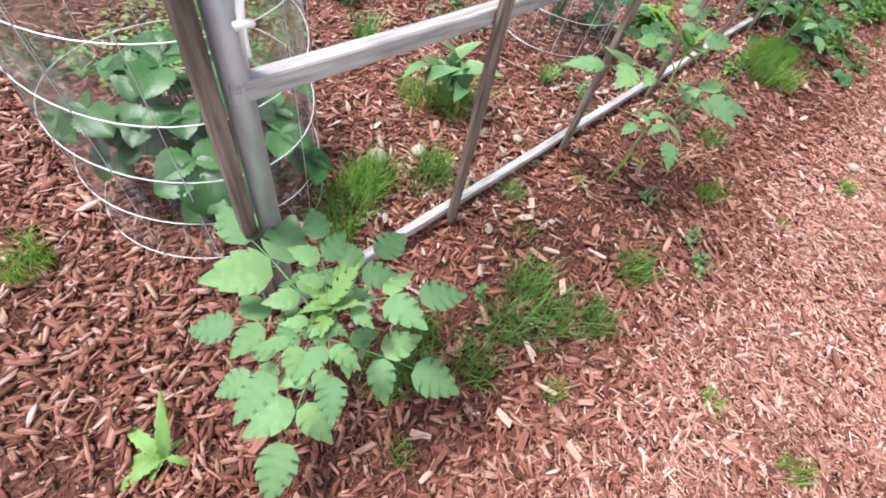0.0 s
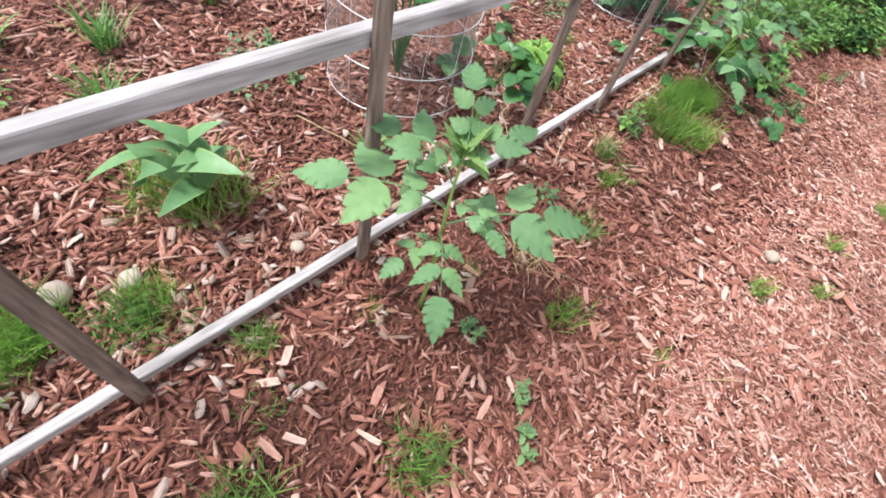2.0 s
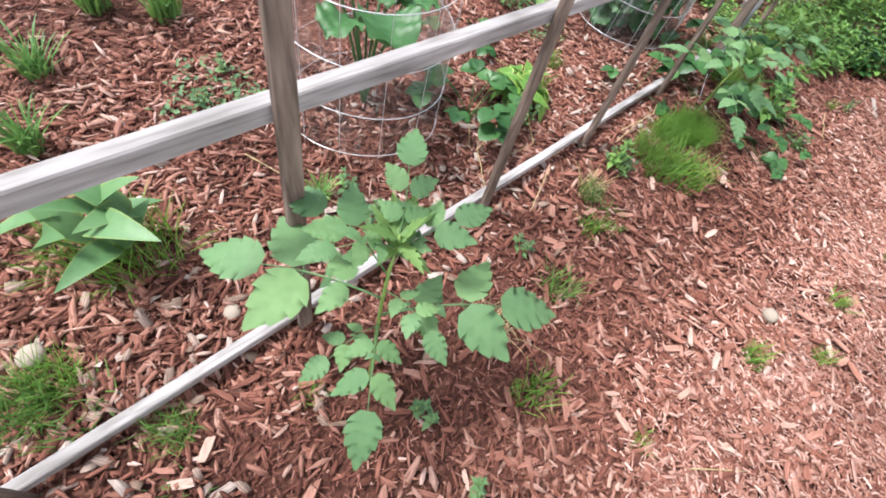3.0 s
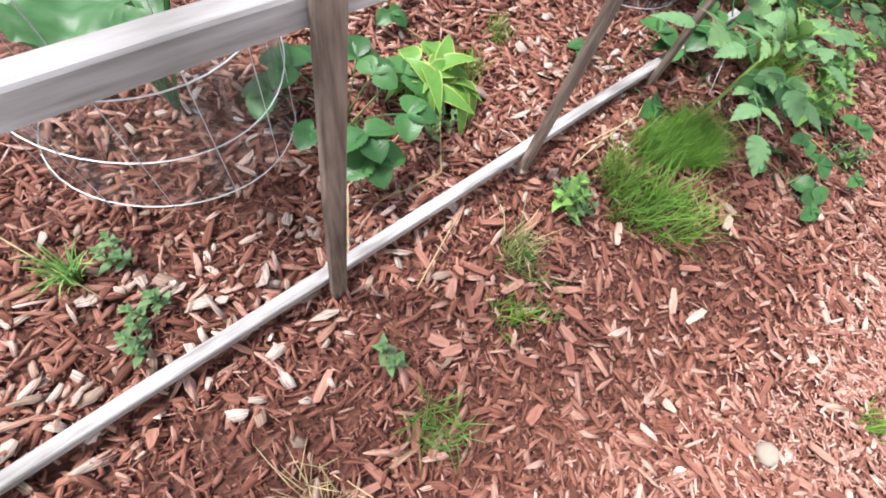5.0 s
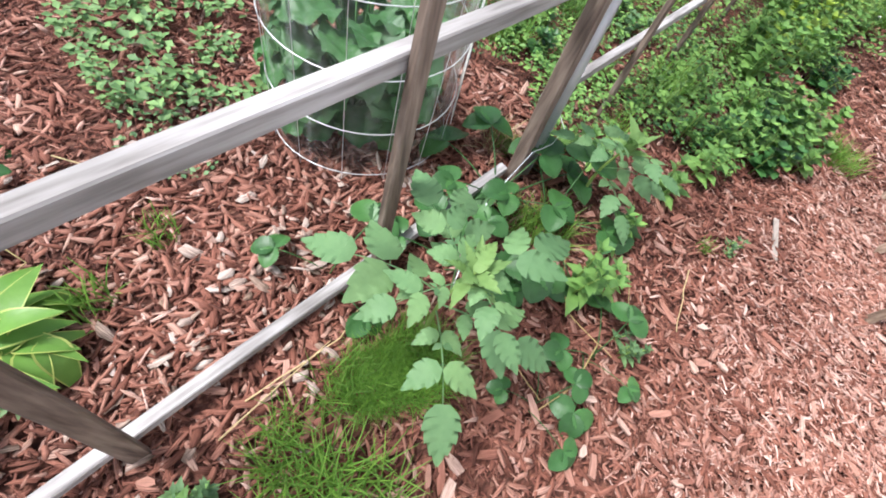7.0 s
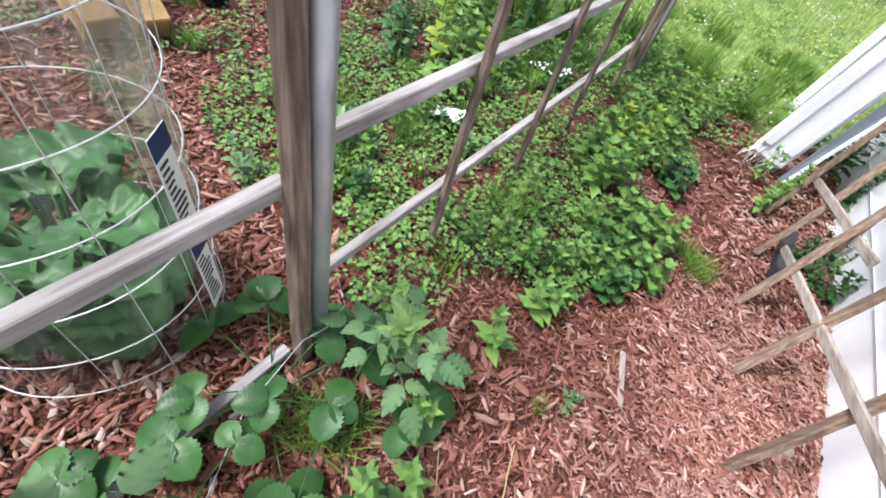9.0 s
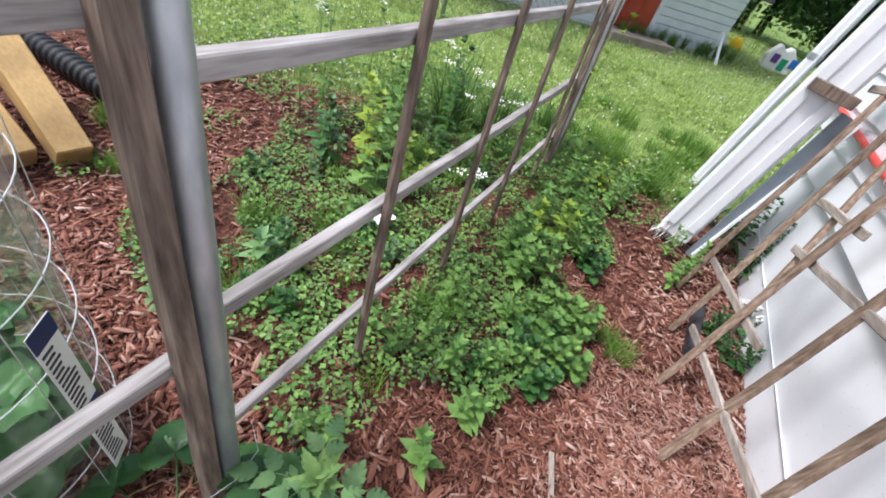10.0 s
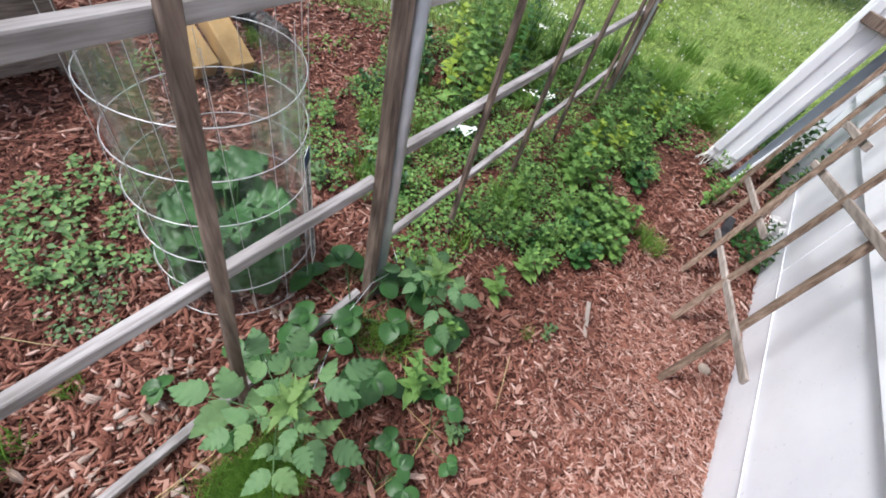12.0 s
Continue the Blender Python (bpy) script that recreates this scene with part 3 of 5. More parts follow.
def build_trellis():
    t1 = thing("trellis", gp(0.0, 1.2), "weathered grey-brown wooden trellis panel of stakes and rails", "trellis", "trellis panels")
    inv = Matrix.Translation(-t1.location)
    for i, y in enumerate(STAKE_Y):
        stake(t1, y, gz(0, y) - 0.02, 1.75, inv, 0.037, (-0.16, -0.06, -0.05, -0.05, 0.0)[i])
    rail(t1, -0.62, gz(0, -0.6) + 0.045, 3.15, gz(0, 3.15) + 0.04, inv, "bottom_rail", 0.03, 0.03)
    rail(t1, -0.62, 0.645, 3.205, 0.712, inv)
    rail(t1, -0.60, 1.225, 3.235, 1.312, inv)
    t2 = thing("trellis", gp(0.0, 4.6), "weathered trellis panel standing in the weedy bed", "trellis", "trellis panels")
    inv = Matrix.Translation(-t2.location)
    for i, y in enumerate(STAKE2_Y):
        stake(t2, y, gz(0, y) - 0.02, 1.85, inv, 0.034)
    rail(t2, 3.225, 0.38, 6.2, 0.47, inv, "bottom_rail", 0.028, 0.03)
    rail(t2, 3.235, 0.775, 6.12, 0.84, inv)
    rail(t2, 3.24, 1.235, 6.12, 1.245, inv)


build_trellis()


def build_posts():
    for y, off, back, w in ((-0.655, 0.085, -0.07, 0.030), (3.165, 0.042, 0.0, 0.040), (5.72, 0.02, 0.0, 0.040)):
        p = thing("fence_post", gp(0.02 + back, y), "galvanized steel pipe post strapped to a brown wooden stake", "post", "fence posts")
        inv = Matrix.Translation(-p.location)
        z0 = gz(0, y) - 0.02
        top = 1.95
        a, b = fp(y + 0.050, z0, 0.018 + back), fp(y + 0.050 - off * top, top, 0.018)
        put_mesh("pipe", *moved(tube_vf([a + (b - a) * (i / 6) for i in range(7)], 0.025, 24), inv), M_GALV, p, "grey galvanized steel pipe", smooth=True)
        a, b = fp(y + 0.045 - w * 0.5 - 0.025, z0, 0.012 + back), fp(y + 0.045 - w * 0.5 - 0.025 - off * top, top - 0.05, 0.012)
        part("stake", beam_bm(inv @ a, inv @ b, w, w, (1, 0, 0), 0.003, 6, 0.002), M_STAKE, p, "dark brown wooden stake")
    # old wrapping tied round the first post
    w = thing("post_tie", fp(-0.69, 0.9), "frayed white cloth tie knotted on the post", "tie")
    inv = Matrix.Translation(-w.location)
    V, F = [], []
    for i in range(5):
        pts = [fp(-0.675 + 0.012 * noise.noise((i, k * 0.7, 0)), 0.74 + 0.055 * k, 0.05 + 0.006 * math.sin(k * 2 + i)) for k in range(9)]
        V, F = merge((V, F), tube_vf(pts, 0.0035, 5))
    for k in range(6):
        V, F = merge((V, F), moved(tube_vf([(0, -0.012, 0), (0.006, 0, 0.006), (0, 0.012, 0)], 0.006, 6), Matrix.Translation(fp(-0.675, 0.78 + 0.07 * k, 0.05))))
    put_mesh("cloth", *moved((V, F), inv), M_PETAL, w, smooth=True)
    # tie wire at the second post
    w = thing("tie_wire", fp(3.16, 0.30), "loose galvanized wire looped round the post", "wire")
    inv = Matrix.Translation(-w.location)
    pts = [gp(0.16, 2.74, 0.02), fp(2.95, 0.19, 0.06), fp(3.13, 0.27, 0.05), fp(3.19, 0.285, 0.07), fp(3.26, 0.30, 0.06), fp(3.29, 0.32, 0.0)]
    put_mesh("strand", *moved(tube_vf(pts, 0.0013, 5), inv), M_GALV, w)


build_posts()


def build_side_trellis():
    """The old trellis that leans on the house."""
    t = thing("leaning_trellis", gp(1.12, 4.6), "old brown lath trellis leaning against the white house", "trellis")
    inv = Matrix.Translation(-t.location)
    feet = [(1.19, 3.83), (1.13, 4.20), (1.075, 4.56), (1.08, 4.93), (1.06, 5.31)]
    for i, (x, y) in enumerate(feet):
        a = gp(x, y, 0.0)
        d = Vector((0.15, (0.31, 0.28, 0.27, 0.33, 0.26)[i], 1.0))
        if i == 0:
            d.x = 0.13
        part("lath", beam_bm(inv @ a, inv @ (a + d * 1.75), 0.022, 0.036, (1, 0, 0), 0.003, 6, 0.004), M_LATH, t)
    for a, b, m in (((1.10, 4.83, 0.30), (1.26, 3.63, 0.56), M_LATH_PALE), ((1.19, 4.94, 0.80), (1.33, 3.7, 1.06), M_LATH_PALE),
                    ((1.09, 5.27, 0.44), (1.19, 4.50, 0.58), M_LATH_PALE), ((1.20, 5.15, 0.95), (1.245, 4.75, 1.01), M_LATH_PALE), ((1.21, 5.75, 1.33), (1.30, 5.0, 1.44), M_LATH_PALE)):
        part("crosspiece", beam_bm(inv @ Vector(a), inv @ Vector(b), 0.016, 0.034, (1, 0, 0), 0.003, 4, 0.003), m, t, "bleached grey crosspiece")
    a, b = Vector((1.165, 4.69, 0.46)), Vector((1.30, 5.29, 1.40))
    part("lath", beam_bm(inv @ a, inv @ b, 0.02, 0.030, (1, 0, 0), 0.003, 4, 0.003), M_LATH, t)
    k = thing("dark_block", gp(1.2, 5.05), "dark wooden offcut lying beside the foundation", "block")
    inv = Matrix.Translation(-k.location)
    part("offcut", beam_bm(inv @ gp(1.17, 4.80, 0.03), inv @ gp(1.19, 5.22, 0.03), 0.05, 0.05, (1, 0, 0), 0.006), M_DARK, k)


build_side_trellis()


# ---------------------------------------------------------------- wire cages
def build_cage(x, y, r, height, step, label, tag=False, seed=1, sleeve=None):
    rng = random.Random(seed)
    c = thing("wire_cage", gp(x, y), label, "plant cage", "wire cages")
    base = c.location.z

    def rad(a, z):
        return r * (1 + 0.03 * math.sin(2 * a + seed) + 0.02 * math.sin(3 * a + z * 3))
    z = 0.02
    while z <= height + 1e-6:
        pts = []
        for k in range(48):
            a = 2 * math.pi * k / 48
            q = rad(a, z) + 0.004
            pts.append((q * math.cos(a), q * math.sin(a), z + 0.006 * math.sin(a * 2 + z * 7 + seed)))
        put_mesh("hoop", *tube_vf(pts, 0.0016, 5, closed=True), M_WIRE, c, smooth=True)
        z += step
    n = 14
    for k in range(n):
        a = 2 * math.pi * k / n
        pts = [((rad(a, zz) + 0.007) * math.cos(a), (rad(a, zz) + 0.007) * math.sin(a), zz) for zz in np.linspace(0.0, height + 0.03, 6)]
        put_mesh("upright_wire", *tube_vf(pts, 0.0011, 4), M_WIRE, c)
    V, F = [], []
    m, rows = 72, 10
    for j in range(rows + 1):
        zz = 0.01 + (sleeve or height - 0.09) * j / rows
        for k in range(m):
            a = 2 * math.pi * k / m
            q = rad(a, zz) - 0.006 + 0.006 * math.sin(11 * a + seed) * math.sin(3 + zz * 5)
            top = 0.03 * noise.noise((a * 3, seed, 0)) if j == rows else 0
            V.append((q * math.cos(a), q * math.sin(a), zz + top))
    for j in range(rows):
        for k in range(m):
            F.append((j * m + k, j * m + (k + 1) % m, (j + 1) * m + (k + 1) % m, (j + 1) * m + k))
    s = put_mesh("plastic_sleeve", V, F, M_PLASTIC, c, "clear crinkled plastic sleeve", smooth=True)
    s.visible_shadow = False
    if tag:
        a = radians(38)
        q = r + 0.012
        t = thing("plant_tag", gp(x + q * math.cos(a), y + q * math.sin(a), 0.09), "long white plant label with navy bands on the cage", "label")
        turn = Matrix.Rotation(a, 4, 'Z') @ Matrix.Rotation(radians(-2), 4, 'Y')
        bw = 0.033

        def strip(name, y0, y1, z0, z1, dx, mat):
            bm = bmesh.new()
            vs = [bm.verts.new(turn @ Vector((dx + e, yy, zz))) for e in (0, 0.0012) for yy, zz in ((y0, z0), (y1, z0), (y1, z1), (y0, z1))]
            for f in ((3, 2, 1, 0), (4, 5, 6, 7), (0, 1, 5, 4), (1, 2, 6, 5), (2, 3, 7, 6), (3, 0, 4, 7)):
                bm.faces.new([vs[i] for i in f])
            part(name, bm, mat, t)
        strip("card", -bw, bw, 0.0, 0.55, 0.0, M_PETAL)
        strip("navy_band", -bw, bw, 0.50, 0.55, 0.002, M_NAVY)
        strip("navy_band", -bw, bw, 0.21, 0.27, 0.002, M_NAVY)
        zz = 0.48
        while zz > 0.03:
            if not 0.195 < zz < 0.28:
                strip("text_bar", -bw + 0.006, -bw + 0.006 + rng.uniform(0.025, 0.05), zz, zz + 0.006, 0.002, M_DARK)
            zz -= 0.016
    return c


M_NAVY = material("navy_print", (0.02, 0.03, 0.10), 0.5)
build_cage(-0.56, -0.56, 0.33, 0.70, 0.17, "low wire cage wrapped in clear plastic around strawberries", seed=2)
build_cage(-0.62, 1.29, 0.29, 0.69, 0.17, "short wire cage with clear plastic around a large-leaved plant", seed=3, sleeve=0.38)
build_cage(-0.47, 2.93, 0.27, 1.03, 0.17, "tall wire cage with clear plastic around a broad-leaved plant", True, seed=4, sleeve=0.90)


# ---------------------------------------------------------------- lumber, pipe, deck
def build_yard_bits():
    for i, (p, q, w) in enumerate((((-1.50, 3.66, 0.05), (-2.15, 3.72, 0.50), 0.13), ((-1.58, 3.50, 0.05), (-2.2, 3.50, 0.50), 0.13))):
        a = gp(p[0], p[1], p[2])
        b = Vector((q[0], q[1], q[2] + 0.15))
        t = thing("timber_post", a, "yellow treated timber post propped on the deck", "timber", "timber posts")
        inv = Matrix.Translation(-a)
        part("timber", beam_bm(inv @ a, inv @ b, w, w, (0, 1, 0), 0.006, 4, 0.001), M_LUMBER, t)
    p = thing("drain_pipe", gp(-1.75, 4.03), "black corrugated plastic drain pipe lying on the ground", "pipe")
    inv = Matrix.Translation(-p.location)
    a, b = gp(-1.62, 4.04, 0.075), gp(-3.4, 3.95, 0.085)
    d = (b - a).normalized()
    s = d.cross(Vector((0, 0, 1))).normalized()
    u = s.cross(d)
    V, F = [], []
    n, m = 150, 24
    for i in range(n):
        r = 0.062 + (0.007 if (i // 2) % 2 else 0.0)
        c = a + (b - a) * (i / (n - 1))
        V += [inv @ (c + s * r * math.cos(2 * math.pi * k / m) + u * r * math.sin(2 * math.pi * k / m)) for k in range(m)]
    for i in range(n):
        c = a + (b - a) * ((n - 1 - i) / (n - 1))
        V += [inv @ (c + s * 0.055 * math.cos(2 * math.pi * k / m) + u * 0.055 * math.sin(2 * math.pi * k / m)) for k in range(m)]
    tot = 2 * n
    for i in range(tot):
        for k in range(m):
            j = (i + 1) % tot
            F.append((i * m + k, i * m + (k + 1) % m, j * m + (k + 1) % m, j * m + k))
    put_mesh("corrugated_tube", V, F, M_BLACK, p, smooth=False)
    dk = thing("deck", gp(-2.2, 2.4), "low grey weathered wooden deck", "deck", kind="structure")
    inv = Matrix.Translation(-dk.location)
    zt = 0.62
    for i in range(16):
        y = 1.2 + 0.118 * i
        part("deck_board", beam_bm(inv @ Vector((-1.88, y, zt)), inv @ Vector((-4.6, y, zt)), 0.110, 0.028, (0, 1, 0), 0.003), M_DECK, dk)
    for i in range(3):
        part("fascia_board", beam_bm(inv @ Vector((-1.92, 1.15, zt - 0.09 - 0.115 * i)), inv @ Vector((-1.92, 3.04, zt - 0.09 - 0.115 * i)), 0.03, 0.108, (1, 0, 0), 0.003), M_DECK, dk)
    for y in (1.3, 2.2, 3.0):
        part("deck_post", beam_bm(inv @ gp(-2.0, y, -0.03), inv @ Vector((-2.0, y, zt - 0.02)), 0.09, 0.09, (1, 0, 0), 0.004), M_DECK, dk)
    for i, (x, y, s) in enumerate(((-0.36, -0.06, 0.04), (-0.13, 0.51, 0.025), (0.95, 1.95, 0.03), (-0.3, 0.1, 0.03), (1.36, 4.05, 0.03))):
        bm = bmesh.new()
        bmesh.ops.create_icosphere(bm, subdivisions=2, radius=s)
        for v in bm.verts:
            v.co *= 1 + 0.25 * noise.noise(v.co * 18 + Vector((i, 0, 0)))
            v.co.z *= 0.6
        ob = part("stone", bm, M_STONE, smooth=True)
        ob.location = gp(x, y, s * 0.35)
        tagged(ob, "small pale rounded stone lying on the mulch", "stone", "stones")
    s = thing("splinter", gp(0.80, 3.80), "pale split wood splinter lying on the path", "splinter")
    inv = Matrix.Translation(-s.location)
    part("sliver", beam_bm(inv @ gp(0.76, 3.93, 0.015), inv @ gp(0.83, 3.74, 0.015), 0.02, 0.008, (1, 0, 0), 0.002), M_LATH_PALE, s)


build_yard_bits()

# ---------------------------------------------------------------- leaves
def turn(rx=0, ry=0, rz=0, at=(0, 0, 0), s=1.0):
    return Matrix.LocRotScale(at, Euler([radians(a) for a in (rx, ry, rz)]), (s, s, s))


def profile(kind, t):
    if kind == "ovate":
        return max(0.0, math.sin(math.pi * t ** 0.66)) ** 1.12
    if kind == "round":
        return max(0.0, math.sin(math.pi * min(1, t ** 0.85))) ** 0.55
    if kind == "lance":
        return max(0.0, math.sin(math.pi * t ** 0.8)) ** 1.1
    return max(0.0, math.sin(math.pi * t ** 0.72)) ** 0.78


def leaf_vf(length, width, kind="ovate", seg=8, fold=0.25, droop=0.3, serr=0.0, inner=0.55, lobes=0):
    """A leaf blade along +Y with its upper side to +Z: midrib, two halves, toothed rim. inner: fraction kept, for two-tone leaves."""
    V, F = [], []
    for i in range(seg + 1):
        t = i / seg
        w = width / 2 * profile(kind, t)
        if serr and 0 < i < seg:
            w *= 1 + serr * (0.5 if i % 2 else -0.5)
        ph = (t * lobes + 0.15) % 1.0
        if lobes:
            w *= 0.82 + 0.30 * ph
        y = length * t * (1 - 0.25 * droop * t)
        z = -droop * length * t * t * 0.8
        lift = fold * w + (0.010 * length * math.sin(2 * math.pi * ph) if lobes else 0.0)
        V += [(-w, y - (serr * 0.12 * length if i % 2 else 0), z + lift), (-w * inner, y, z + lift * 0.8), (0, y, z), (w * inner, y, z + lift * 0.8), (w, y - (serr * 0.12 * length if i % 2 else 0), z + lift)]
    for i in range(seg):
        a, b = i * 5, i * 5 + 5
        for k in range(4):
            F.append((a + k, a + k + 1, b + k + 1, b + k))
    return V, F


def mesh_of(name, vf, mats, smooth=True, split=None):
    me = bpy.data.meshes.new(name)
    me.from_pydata([tuple(v) for v in vf[0]], [], vf[1])
    for m in mats:
        me.materials.append(m)
    if split:
        me.polygons.foreach_set("material_index", [split(p) for p in range(len(me.polygons))])
    if smooth:
        me.polygons.foreach_set("use_smooth", [True] * len(me.polygons))
    me.update()
    return me


def toothed_leaflet(L, W, rng, droop=0.3, fold=0.2, teeth=5):
    """A tomato leaflet along +Y: pointed, with deep forward teeth and a quilted surface."""
    V, F = [], []
    rows = []
    for k in range(teeth):
        for ph in (0.0, 0.5, 0.92):
            rows.append(((k + ph) / teeth, ph))
    rows.append((1.0, 0.0))
    twist = rng.uniform(-0.25, 0.25)
    for t, ph in rows:
        prof = max(0.0, math.sin(math.pi * min(1.0, 0.04 + 0.96 * t) ** 0.62)) ** 0.95
        w0 = W / 2 * prof
        w = w0 * (0.90 + 0.16 * ph) if t < 1 else 0.0
        fwd = 0.05 * L * ph
        z = -droop * L * t * t * 0.75
        y = L * t * (1 - 0.22 * droop * t)
        for c in (-1, -0.5, 0, 0.5, 1):
            q = abs(c)
            e = w if q == 1 else w0
            V.append((c * e, y + fwd * q * q, z + fold * w0 * q - 0.30 * w0 * q * q + 0.006 * L * math.sin(2 * math.pi * t * teeth) * (q == 0.5) + twist * c * w0 * t))
    for i in range(len(rows) - 1):
        a, b = i * 5, i * 5 + 5
        for k in range(4):
            F.append((a + k, a + k + 1, b + k + 1, b + k))
    return V, F


def tomato_leaf(rng, L=0.235):
    """A compound leaf: arched rachis with paired toothed leaflets and small ones between."""
    bend = rng.uniform(-0.08, 0.08) * L
    pts = [(bend * t * t, L * t, 0.14 * L * math.sin(math.pi * t * 0.8) - 0.22 * L * t ** 2.2) for t in [i / 8 for i in range(9)]]
    out = tube_vf(pts, 0.0030, 6, 0.0014)
    for t, s in ((0.32, 0.66), (0.46, 0.22), (0.66, 1.0)):
        i = t * 8
        p = Vector(pts[int(i)]).lerp(Vector(pts[min(8, int(i) + 1)]), i - int(i))
        for side in (-1, 1):
            l = L * 0.50 * s * rng.uniform(0.85, 1.15)
            yaw = -side * (rng.uniform(58, 74) - 18 * t)
            m = turn(rng.uniform(-12, 8), side * rng.uniform(0, 14), yaw, p)
            stalk = tube_vf([(0, 0, 0), (0, 0.10 * l, 0.004)], 0.0014, 4)
            out = merge(out, moved(stalk, m), moved(toothed_leaflet(l, l * rng.uniform(0.60, 0.74), rng, rng.uniform(0.15, 0.5), 0.3, 4 if s > 0.5 else 2), m @ turn(0, 0, 0, (0, 0.09 * l, 0.004))))
    l = L * 0.60
    out = merge(out, moved(toothed_leaflet(l, l * 0.68, rng, 0.35, 0.3, 5), turn(-14, 0, rng.uniform(-10, 10), pts[-1])))
    return out


def strawberry_leaf(rng, L=0.16, bend=0.5):
    pts = [(0, bend * L * t * t, L * t) for t in [i / 5 for i in range(6)]]
    out = tube_vf(pts, 0.0022, 5, 0.0016)
    for a in (-85, 0, 85):
        l = 0.075 * rng.uniform(0.9, 1.1)
        out = merge(out, moved(leaf_vf(l, l * 0.88, "round", 16, 0.34, 0.25, 0.16), turn(12 + 40 * bend, 0, 0, pts[-1]) @ turn(rng.uniform(-12, 10), 0, a + rng.uniform(-10, 10))))
    return out


RNG = random.Random(5)
TOM_LEAVES = [mesh_of("leaf", tomato_leaf(RNG), [M_TOMATO]) for _ in range(8)]
TOM_YOUNG = [mesh_of("leaf", toothed_leaflet(0.20, 0.085, RNG, d, 0.5, 5), [M_TOMATO_YOUNG]) for d in (0.1, 0.4, 0.7)]
STRAW_LEAVES = [mesh_of("leaf", strawberry_leaf(RNG), [M_STRAW]) for _ in range(4)]


STRAW_TALL = [mesh_of("leaf", strawberry_leaf(RNG, 0.28, 0.06), [M_STRAW]) for _ in range(4)]


def broad_leaf(rng, L):
    """A broad, crinkled, finely toothed leaf on a thick stalk."""
    pts = [(0, 0.10 * L * t * t, L * t) for t in [i / 5 for i in range(6)]]
    out = tube_vf(pts, 0.004, 6, 0.003)
    l = 0.125 * rng.uniform(0.85, 1.15)
    V, F = [], []
    rows, cols = 16, 11
    for i in range(rows):
        t = i / (rows - 1)
        w = l * 0.5 * max(0.04, math.sin(math.pi * min(1, 0.05 + 0.93 * t) ** 0.8)) ** 0.6 * (1 + 0.06 * (i % 2))
        for j in range(cols):
            c = 2 * j / (cols - 1) - 1
            ruffle = 0.011 * c * c * math.sin(t * 17 + 4 * c + 60 * l)
            V.append((c * w, l * t * (1 - 0.15 * t), 0.35 * w * abs(c) - 0.25 * l * t * t + ruffle + 0.008 * noise.noise((c * w * 70, l * t * 70, 90 * l))))
    for i in range(rows - 1):
        for j in range(cols - 1):
            a = i * cols + j
            F.append((a, a + 1, a + cols + 1, a + cols))
    return merge(out, moved((V, F), turn(24, 0, 0, pts[-1])))


BROAD_LEAVES = [mesh_of("leaf", broad_leaf(RNG, h), [M_COLE]) for h in (0.12, 0.18, 0.24, 0.30)]


def broad_plant(x, y, n, size, seed, label, lean0, lean1, sorts):
    rng = random.Random(seed)
    t = thing("broad_leaved_plant", gp(x, y), label, "plant", "caged plants")
    for i in range(n):
        k = (i + 0.5) / n
        leaf_part(BROAD_LEAVES[3 - min(3, int(sorts * k))], t, turn(-(lean0 + (lean1 - lean0) * k), 0, i * 137.5 + rng.uniform(-15, 15), (0, 0, -0.005), size * rng.uniform(0.85, 1.1)))
    return t


def leaf_part(me, parent, m):
    ob = new("leaf", me)
    ob.parent = parent
    ob.matrix_basis = m
    return ob


def tomato(x, y, height, lean, leaves, crown, seed, label=""):
    """leaves: (height on the stem 0..1, heading, pitch, size); crown: the size of the young leaves at the tip."""
    rng = random.Random(seed)
    t = thing("tomato_plant", gp(x, y), label or "young green tomato plant growing in red mulch", "tomato plant", "tomato plants")
    pts = [Vector((lean[0] * k * k, lean[1] * k * k, height * k - 0.02 * (k == 0))) + Vector((0.006 * math.sin(6 * k + seed), 0.006 * math.cos(5 * k), 0)) for k in [i / 7 for i in range(8)]]
    put_mesh("stem", *tube_vf(pts, 0.0068, 8, 0.003), M_STEM, t, "hairy pale green stem", smooth=True)
    for i, (k, head, pitch, size) in enumerate(leaves):
        p = pts[min(7, int(k * 7))].lerp(pts[min(7, int(k * 7) + 1)], k * 7 - int(k * 7))
        leaf_part(TOM_LEAVES[(i + seed) % len(TOM_LEAVES)], t, turn(pitch, rng.uniform(-8, 8), head, p, size))
    for i in range(9):
        leaf_part(rng.choice(TOM_YOUNG), t, turn(rng.uniform(15, 70), rng.uniform(-15, 15), 80 * i + rng.uniform(-20, 20), pts[-1] - Vector((0, 0, 0.006 * i)), crown * rng.uniform(0.7, 1.1)))
    return t


def strawberry(x, y, n, size, seed, spread=0.10, label="", name="strawberry_plant", lean0=18, lean1=60, leaves=None):
    rng = random.Random(seed)
    t = thing(name, gp(x, y), label or "glossy dark green strawberry plant on the mulch", "strawberry plant", "strawberry plants")
    for i in range(n):
        a = i * 137.5 + rng.uniform(-20, 20)
        k = (i + 0.5) / n
        lean = lean0 + (lean1 - lean0) * k
        p = (spread * 0.2 * k * math.cos(radians(a)), spread * 0.2 * k * math.sin(radians(a)), -0.005)
        leaf_part(rng.choice(leaves or STRAW_LEAVES), t, turn(-lean, 0, a, p, size * rng.uniform(0.8, 1.15)))
    return t


